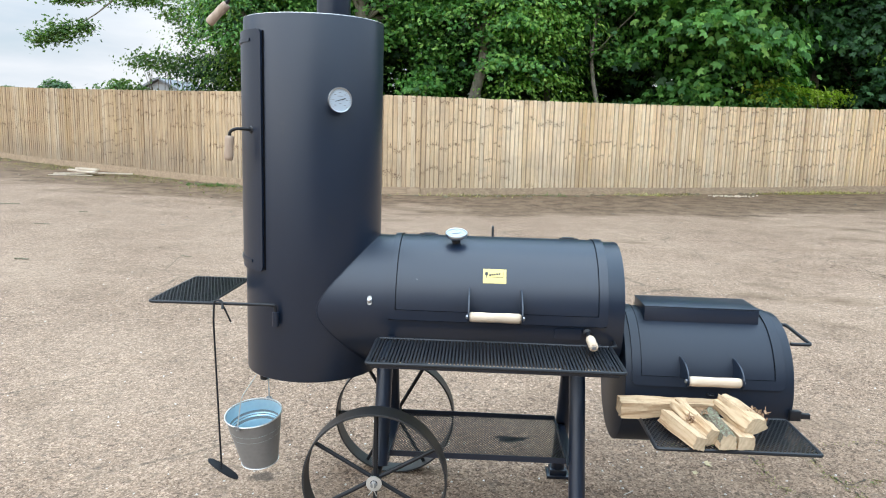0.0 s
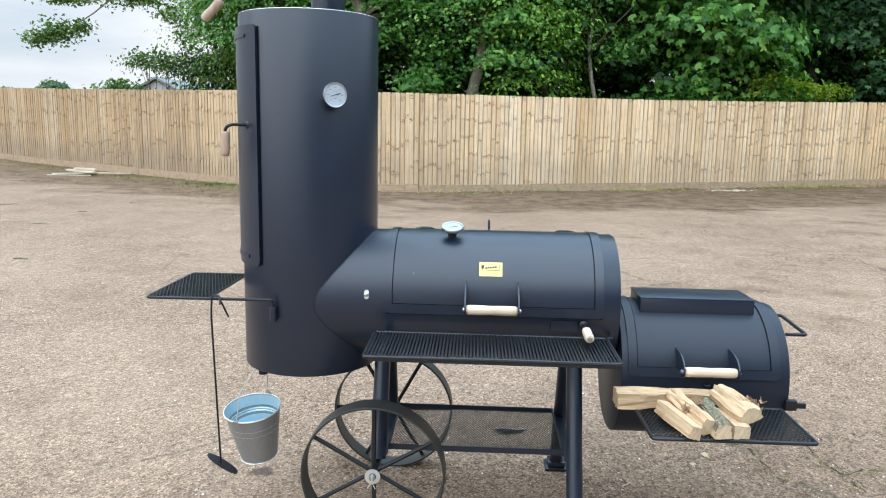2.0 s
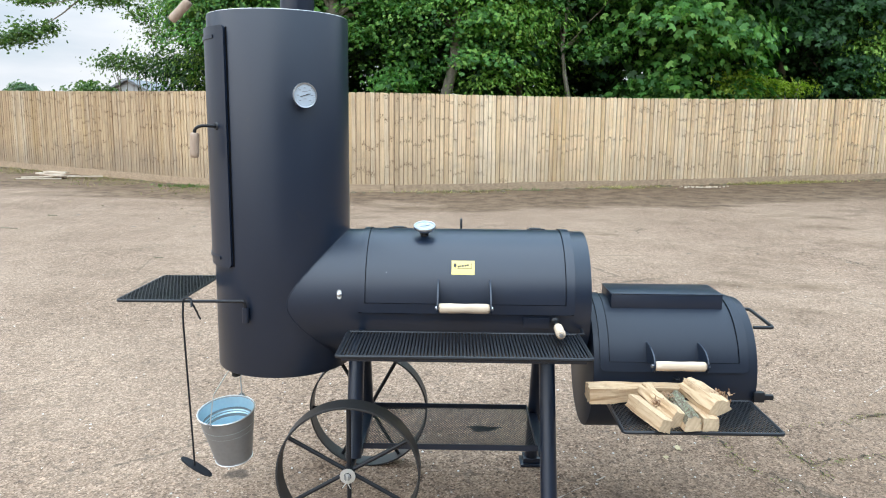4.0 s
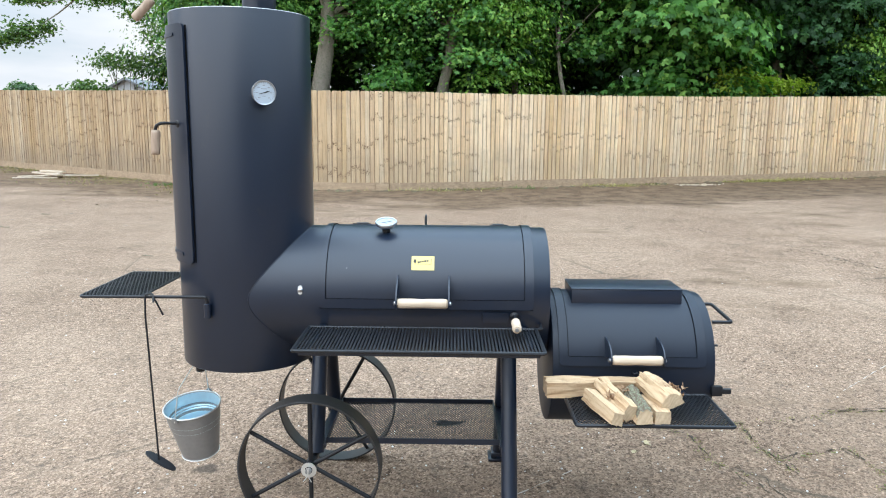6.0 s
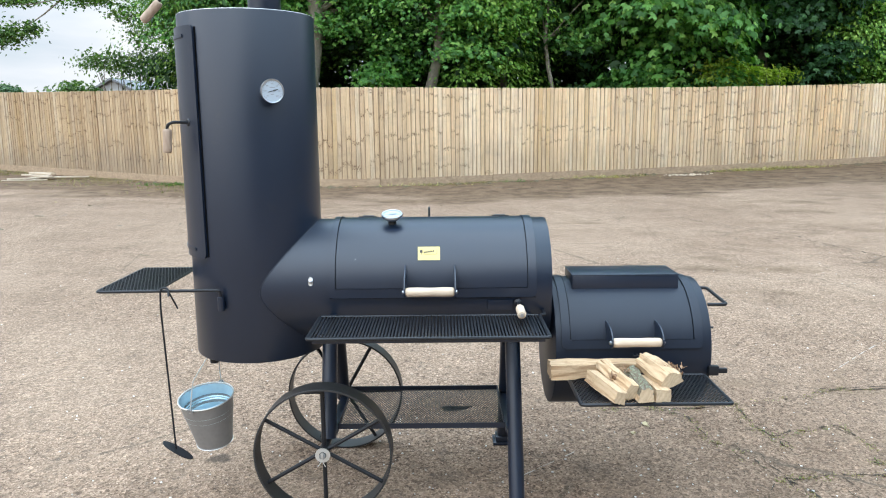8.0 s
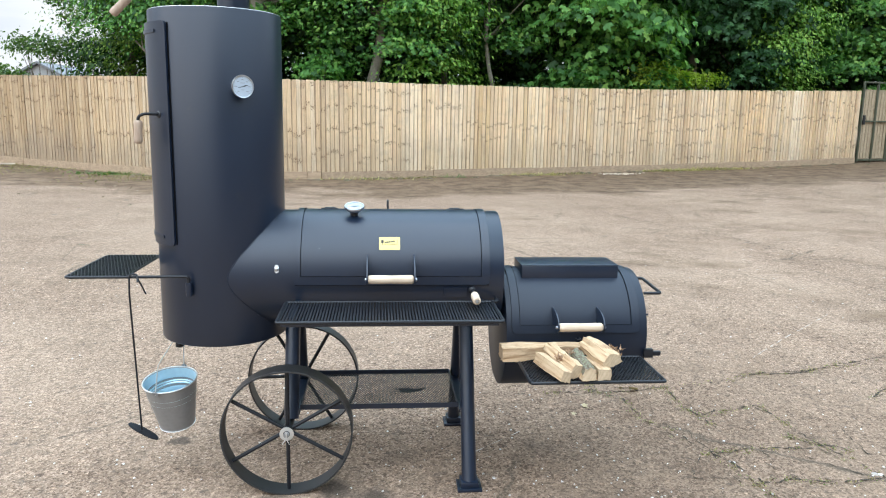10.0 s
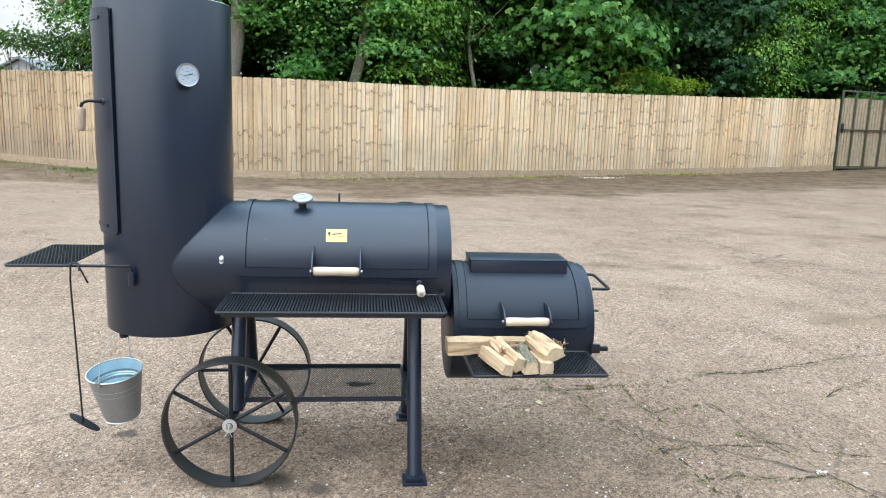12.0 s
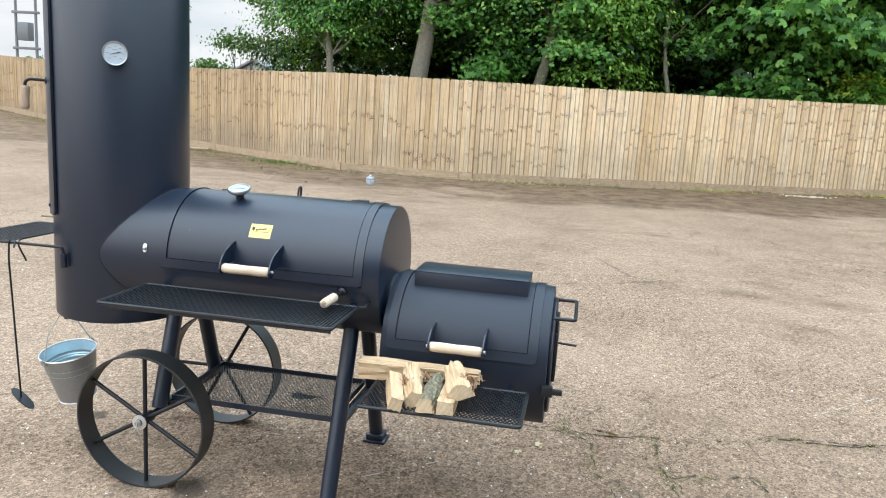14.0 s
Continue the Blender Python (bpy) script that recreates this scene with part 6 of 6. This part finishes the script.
def cracks():
    rng = np.random.default_rng(7)
    bm = bmesh.new()
    main = [
        [(1.35, 0.72), (1.64, 0.73), (1.88, 0.73), (2.05, 0.78), (2.45, 0.86), (2.63, 0.97), (3.04, 1.02), (3.25, 1.12), (3.75, 1.26), (5.6, 1.75)],
        [(1.75, 0.63), (1.76, 0.37), (1.84, 0.25), (1.91, -0.02), (1.96, -0.11), (1.99, -0.27), (2.02, -0.38), (2.12, -0.62), (2.3, -1.3)],
        [(2.04, 0.71), (2.02, 0.51), (2.06, 0.41), (2.09, 0.24)],
        [(2.43, 0.50), (2.45, 0.39), (2.46, 0.09), (2.52, -0.09), (2.58, -0.33), (2.63, -0.47), (2.9, -1.0)],
        [(2.62, 0.95), (2.94, 0.95), (3.2, 1.07), (3.41, 1.09)],
        [(2.37, 0.12), (2.45, 0.07), (2.65, -0.07), (3.10, -0.20), (3.8, -0.15)],
        [(1.91, -0.03), (2.03, -0.02), (2.18, 0.01), (2.44, -0.01)],
        [(2.01, -0.31), (2.17, -0.28), (2.32, -0.32), (2.56, -0.29)],
        [(3.11, 0.57), (3.23, 0.65), (3.45, 0.78), (3.9, 0.6)],
        [(2.05, 0.36), (2.24, 0.45), (2.43, 0.49)],
        [(1.63, 0.87), (1.64, 0.73), (1.75, 0.63)],
        [(3.83, 8.26), (4.04, 7.77), (4.29, 6.99), (4.63, 6.23), (4.82, 5.8), (5.0, 5.0), (5.15, 4.44), (5.25, 4.08), (5.9, 3.85), (7.4, 3.3)],
    ]
    for p in main:
        near = p[0][1] < 3
        ribbon(bm, p, 0.0085 if near else 0.018, rng, wob=0.010 if near else 0.025, gaps=0.17 if near else 0.22)
        for d in (0.03, -0.035):
            ribbon(bm, [(a + rng.normal(0, 0.02) + d, b + rng.normal(0, 0.02) + d * 0.5) for a, b in p], 0.003 if near else 0.009, rng, wob=0.014, gaps=0.34)
        for q in p[1:-1]:
            if rng.random() < 0.75 and p[0][1] < 3:
                a = rng.uniform(0, 6.28)
                r = rng.uniform(0.1, 0.4)
                ribbon(bm, [q, (q[0] + math.cos(a) * r, q[1] + math.sin(a) * r)], 0.004, rng, wob=0.012, gaps=0.12)
    ribbon(bm, [(-4.6, 1.75), (-3.6, 1.98), (-2.875, 2.165), (-2.255, 2.454), (-1.5, 2.71), (-0.7, 2.84)], 0.007, rng, wob=0.010, gaps=0.12)
    ob = new("tarmac_crack", finish("tarmac_crack", bm, M_CRACK))
    tagged(ob, "branching dark cracks across the tarmac", "crack", kind="stuff")
    bm = bmesh.new()
    ribbon(bm, [(0.88, 0.02), (1.0, 0.12), (1.14, 0.24)], 0.007, rng, 0.002, 0.03, 0.002, 0.1)
    ribbon(bm, [(2.8, 1.25), (3.16, 1.59), (3.5, 1.88), (3.95, 2.28)], 0.006, rng, 0.002, 0.03, 0.002, 0.05)
    ob = new("chalk_scratch", finish("chalk_scratch", bm, M_LINE))
    tagged(ob, "faint pale scratches on the tarmac", "scratch", kind="stuff")
    # moss and weeds in the cracks and along the fence
    pl = []
    for p in main[:11]:
        for a, b in zip(p, p[1:]):
            for i in range(15):
                if rng.random() < 0.5:
                    t = rng.random()
                    c = np.array(a) + (np.array(b) - np.array(a)) * t + rng.normal(0, 0.012, 2)
                    pl += [(c[0] + rng.normal(0, 0.012), c[1] + rng.normal(0, 0.012), GROUND + 0.003) for _ in range(6)]
    pl = np.array(pl)
    ou = rng.normal(0, 1, pl.shape)
    ou[:, 2] = np.abs(ou[:, 2])
    ob = new("crack_moss", leaf_mesh("crack_moss", pl, ou, rng.uniform(0.006, 0.014, len(pl)), M_WEED, rng, OVAL, -0.3))
    tagged(ob, "tiny tufts of moss and weeds in the cracks", "moss", kind="stuff")


cracks()



def verge():
    """Soil, grass and litter along the foot of the fence."""
    rng = np.random.default_rng(15)
    pl, sz, soil = [], [], bmesh.new()
    for (x0, y0), (x1, y1) in zip(FENCE, FENCE[1:]):
        L = math.hypot(x1 - x0, y1 - y0)
        dx, dy = (x1 - x0) / L, (y1 - y0) / L
        n = int(L * (380 if x1 < -3 else 260))
        for _ in range(n):
            s = rng.random() * L
            x, y = x0 + dx * s, y0 + dy * s
            dens = noise.noise(Vector((x * 0.55, y * 0.55, 3.0)))
            if dens < (0.02 if x1 < -3 else 0.12):
                continue
            o = abs(rng.normal(0, 0.85 if x1 < -3 else 0.22)) + 0.03
            x, y = x + dy * o, y - dx * o
            pl.append((x, y, ground_z(x, y)))
            sz.append(rng.uniform(0.025, 0.07))
    pl = np.array(pl)
    ou = rng.normal(0, 0.5, pl.shape)
    ou[:, 2] = 1.1
    ob = new("verge_grass", leaf_mesh("verge_grass", pl, ou, np.array(sz), M_WEED, rng, OVAL * np.array((0.5, 1, 1)), -1.0, 0.1))
    tagged(ob, "thin dry grass and weeds along the fence foot", "grass", kind="stuff")
    # soil heaps and litter
    for _ in range(260):
        k = rng.integers(0, 4)
        (x0, y0), (x1, y1) = FENCE[k], FENCE[k + 1]
        t = rng.random()
        L = math.hypot(x1 - x0, y1 - y0)
        o = abs(rng.normal(0, 0.28)) + 0.05
        x, y = x0 + (x1 - x0) * t + (y1 - y0) / L * o, y0 + (y1 - y0) * t - (x1 - x0) / L * o
        r = rng.uniform(0.02, 0.09)
        z = ground_z(x, y)
        lathe(soil, [(r, -0.005), (r * 0.8, r * 0.22), (r * 0.35, r * 0.4), (0, r * 0.45)], (x, y, z), (rng.normal(0, 0.1), rng.normal(0, 0.1), 1), 7)
    ob = new("loose_soil", finish("loose_soil", soil, M_DIRT))
    tagged(ob, "small clods of soil and litter by the fence", "soil", kind="stuff")


verge()


M_LITTER = leaf_material("dark_leaf_litter", [(0, (0.05, 0.038, 0.028)), (0.7, (0.12, 0.085, 0.055)), (1, (0.26, 0.19, 0.12))], 0.1)
M_STRAW = leaf_material("yellow_straw", [(0, (0.30, 0.27, 0.09)), (0.6, (0.50, 0.43, 0.18)), (1, (0.62, 0.55, 0.30))], 0.2)
TWIGS = (((-4.32, 4.70), (-4.16, 4.68), 0.010), ((-5.68, 7.25), (-5.42, 7.20), 0.006), ((-7.55, 9.05), (-7.15, 9.3), 0.009), ((-5.78, 8.62), (-5.62, 8.60), 0.008), ((-2.78, 5.22), (-2.64, 5.18), 0.005))
GRASS = (-5.55, 13.98)


def litter():
    rng = np.random.default_rng(22)
    spots = [(1.466, 0.46), (1.817, 0.78), (1.50, 0.50), (1.86, 0.74)]
    for i, (x, y) in enumerate(spots):
        pl = np.array([(rng.normal(0, 0.012), rng.normal(0, 0.012), 0.006) for _ in range(2)])
        me = leaf_mesh("dry_leaf", pl, rng.normal(0, 1, pl.shape) * np.array((1, 1, 0.1)), np.array([0.046, 0.038]), M_DRYLEAF, rng, LEAF, 0.0, 1.5)
        ob = new("dry_leaf", me)
        ob.location = (x, y, GROUND)
        tagged(ob, "curled dry leaf lying on the tarmac", "leaf", "dry leaves on the tarmac")
    # pale chips and pebbles scattered over the yard
    bm = bmesh.new()
    for i in range(1000):
        x, y = (rng.uniform(-3.5, 5.5), rng.uniform(-1.6, 5.0)) if i % 2 else (rng.normal(1.2, 1.2), rng.normal(-0.3, 0.7))
        r = rng.uniform(0.002, 0.0065)
        lathe(bm, [(r, -0.001), (r * 0.9, r * 0.5), (0, r * 0.8)], (x, y, ground_z(x, y)), (rng.normal(0, 0.2), rng.normal(0, 0.2), 1), 5)
    for x, y, s in ((2.56, -0.25, 0.019), (2.75, -0.27, 0.011), (0.95, -0.2, 0.009)):
        for _ in range(5):
            r = s * rng.uniform(0.3, 0.8)
            lathe(bm, [(r, -0.001), (r * 0.9, r * 0.2), (0, r * 0.3)], (x + rng.normal(0, s * 0.6), y + rng.normal(0, s * 0.6), GROUND), (0, 0, 1), 6)
    pale = mat("pale_stone_chip", (0.66, 0.63, 0.58), 0.8)
    k = Net(pale)
    k.color(k.ramp(k.island(), [(0, (0.30, 0.26, 0.22)), (0.6, (0.55, 0.50, 0.44)), (1, (0.78, 0.76, 0.72))]))
    ob = new("stone_chips", finish("stone_chips", bm, pale))
    tagged(ob, "small pale stone chips scattered on the tarmac", "gravel", kind="stuff")
    # twigs and blown leaves
    def twig(a, b, r):
        bm = bmesh.new()
        a, b = Vector((*a, ground_z(*a) + r)), Vector((*b, ground_z(*b) + r))
        pts = [a.lerp(b, i / 5) + Vector((rng.normal(0, 0.006), rng.normal(0, 0.006), 0)) for i in range(6)]
        single("fallen_twig", tube(bm, pts, r, 7, r_end=r * 0.6), M_BARK, (a.x, a.y, a.z - r), "dark fallen twig lying on the tarmac", "twig", "twigs on the tarmac")
    for a, b, r in TWIGS:
        twig(a, b, r)
    pl = []
    for cx, cy, sx, sy, n in ((-4.2, 9.0, 2.6, 1.6, 46), (-3.2, 11.2, 2.4, 0.7, 50), (-9.0, 13.5, 2.5, 1.2, 46), (3.0, 10.5, 2.5, 2.0, 26), (5.0, 6.0, 2.0, 1.6, 18), (8.0, 14.0, 2.5, 0.8, 40), (1.5, 13.0, 2.0, 0.5, 40)):
        for _ in range(n):
            x, y = cx + rng.normal(0, sx * 0.6), cy + rng.normal(0, sy * 0.6)
            pl.append((x, y, ground_z(x, y) + 0.006))
    pl = np.array(pl)
    ou = rng.normal(0, 1, pl.shape) * np.array((1, 1, 0.06))
    ob = new("blown_leaves", leaf_mesh("blown_leaves", pl, ou, rng.uniform(0.03, 0.085, len(pl)), M_LITTER, rng, LEAF, 0.0, 3.0))
    tagged(ob, "scattered dark brown blown leaves on the tarmac", "leaves", kind="stuff")
    # straw and fresh grass against the base boards
    for mtl, name, label, spots in ((M_STRAW, "straw_tufts", "flattened yellow straw along the fence foot", ((4.35, 15.15, 0.5, 0.10, 260), (8.4, 16.45, 0.55, 0.12, 420), (9.6, 16.8, 0.6, 0.10, 420), (-0.2, 13.6, 0.7, 0.08, 120))), (M_LEAF_SKY, "grass_tufts", "green grass tufts by the fence", ((GRASS[0], GRASS[1], 0.35, 0.12, 220), (-5.6, 13.9, 0.5, 0.2, 90), (2.2, 14.4, 0.25, 0.05, 60)))):
        pl = []
        for cx, cy, sx, sy, n in spots:
            for _ in range(n):
                x, y = cx + rng.normal(0, sx), cy + rng.normal(0, sy)
                pl.append((x, y, ground_z(x, y)))
        pl = np.array(pl)
        ou = rng.normal(0, 0.5, pl.shape)
        ou[:, 2] = 0.7
        ob = new(name, leaf_mesh(name, pl, ou, rng.uniform(0.04, 0.12, len(pl)), mtl, rng, OVAL * np.array((0.3, 1, 1)), -0.6, 0.2))
        tagged(ob, label, "grass", kind="stuff")
    # the white spill by the fence
    bm = bmesh.new()
    for _ in range(60):
        x, y = 6.6 + rng.normal(0, 0.30), 15.55 + rng.normal(0, 0.16)
        r = rng.uniform(0.010, 0.035)
        lathe(bm, [(r, -0.002), (r * 0.8, 0.012), (0, 0.02)], (x, y, ground_z(x, y)), (0, 0, 1), 7)
    ob = new("white_rubble", finish("white_rubble", bm, M_BATTEN))
    tagged(ob, "patch of pale rubble on the ground by the fence", "rubble", kind="stuff")


litter()


# ---- close-boarded fence, last: its boards are many ----
def fence():
    H, PITCH = 2.15, 0.104
    f = thing("timber_fence", (-0.8, 13.62, 0.0), "tall close-boarded softwood fence with weathered tan boards", "fence")
    o = Vector(f.location)
    meshes = []
    for k in range(16):
        rng = np.random.default_rng(200 + k % 8)
        bm = bmesh.new()
        h = H - 0.15
        l1, l2 = (0.027 if k < 8 else 0.019) + rng.uniform(0, 0.008), 0.012 + rng.uniform(0, 0.006)
        wide = (0.0915 if k < 8 else 0.1035) + rng.uniform(-0.004, 0.004)
        v = [(0.0045, -l1 + 0.004, 0), (0.0075, -l1, 0), (wide - 0.0035, -l2, 0), (wide, -l2 + 0.003, 0), (wide, 0.0, 0), (0.0045, 0.0, 0)]
        if k >= 8:
            v = [(0.104 - a, b, c) for a, b, c in v]
        top = [(a + rng.normal(0, 0.0015), b + rng.normal(0, 0.002), h + rng.normal(0, 0.003)) for a, b, _ in v]
        lo, up = [bm.verts.new(p) for p in v], [bm.verts.new(p) for p in top]
        bm.faces.new(lo[::-1])
        bm.faces.new(up)
        for i in range(6):
            bm.faces.new((lo[i], lo[(i + 1) % 6], up[(i + 1) % 6], up[i]))
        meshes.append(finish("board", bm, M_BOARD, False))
    rnd = random.Random(5)
    rest = bmesh.new()
    count = 0
    for i, ((x0, y0), (x1, y1)) in enumerate(zip(FENCE, FENCE[1:])):
        L = math.hypot(x1 - x0, y1 - y0)
        ang = math.atan2(y1 - y0, x1 - x0)
        n = int(round(L / PITCH))
        for j in range(n):
            s = (j + rnd.uniform(-0.05, 0.05)) / n
            x, y = x0 + (x1 - x0) * s, y0 + (y1 - y0) * s
            z = ground_z(x, y) + 0.15 + rnd.uniform(-0.005, 0.005)
            m = Matrix.Translation((x, y, z)) @ Matrix.Rotation(ang + radians(rnd.gauss(0, 1.6)), 4, 'Z') @ Matrix.Rotation(radians(rnd.gauss(0, 0.26)), 4, 'Y')
            me = rnd.choice(meshes[8:] if i == 0 else meshes[:8])
            if x > -14.0 and count < 300:
                ob = new("board", me)
                ob.parent = f
                ob.matrix_basis = Matrix.Translation(-o) @ m
                count += 1
            else:
                before = len(rest.verts)
                rest.from_mesh(me)
                rest.verts.ensure_lookup_table()
                bmesh.ops.transform(rest, matrix=m, verts=rest.verts[before:])
        # base boards, rails and posts behind
        m = Matrix.Translation((x0, y0, 0)) @ Matrix.Rotation(ang, 4, 'Z')
        p, k = 0.0, 0
        while p < L - 0.05:
            q = min(p + (2.7 if i else 3.0), L)
            za, zb = ground_z(*(m @ Vector((p, 0, 0))).xy), ground_z(*(m @ Vector((q, 0, 0))).xy)
            bm = bmesh.new()
            proud = 0.030 + 0.008 * ((k + i) % 2)
            v = [(p + 0.004, -proud, za - 0.03), (q - 0.004, -proud, zb - 0.03), (q - 0.004, -0.004, zb - 0.03), (p + 0.004, -0.004, za - 0.03)]
            lo = [bm.verts.new(m @ Vector(c)) for c in v]
            up = [bm.verts.new(m @ Vector((c[0], c[1], (za if c[0] < (p + q) / 2 else zb) + 0.165 + 0.012 * (k % 2)))) for c in v]
            bm.faces.new(lo[::-1])
            bm.faces.new(up)
            for c in range(4):
                bm.faces.new((lo[c], lo[(c + 1) % 4], up[(c + 1) % 4], up[c]))
            part("base_board", bm, M_GRAVELBOARD, f, smooth=False)
            # added backing behind the board gaps, so that they show as dark lines
            part("backing_board", box(bmesh.new(), (p + 0.002, 0.003, min(za, zb) + 0.12), (q - 0.002, 0.0115, min(za, zb) + H - 0.02), 0.0, m), M_GRAVELBOARD, f, smooth=False)
            part("post", box(bmesh.new(), (p - 0.05, 0.012, za - 0.1), (p + 0.05, 0.11, za + H - 0.05), 0.004, m), M_GRAVELBOARD, f, smooth=False)
            for z in (0.45, 1.15, 1.85):
                part("rail", box(bmesh.new(), (p + 0.05, 0.012, za + z), (q - 0.05, 0.06, za + z + 0.075), 0.0, m), M_GRAVELBOARD, f, smooth=False)
            p, k = q, k + 1
    if len(rest.verts):
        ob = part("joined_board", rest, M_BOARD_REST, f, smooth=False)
        tagged(ob, kind="stuff")


fence()
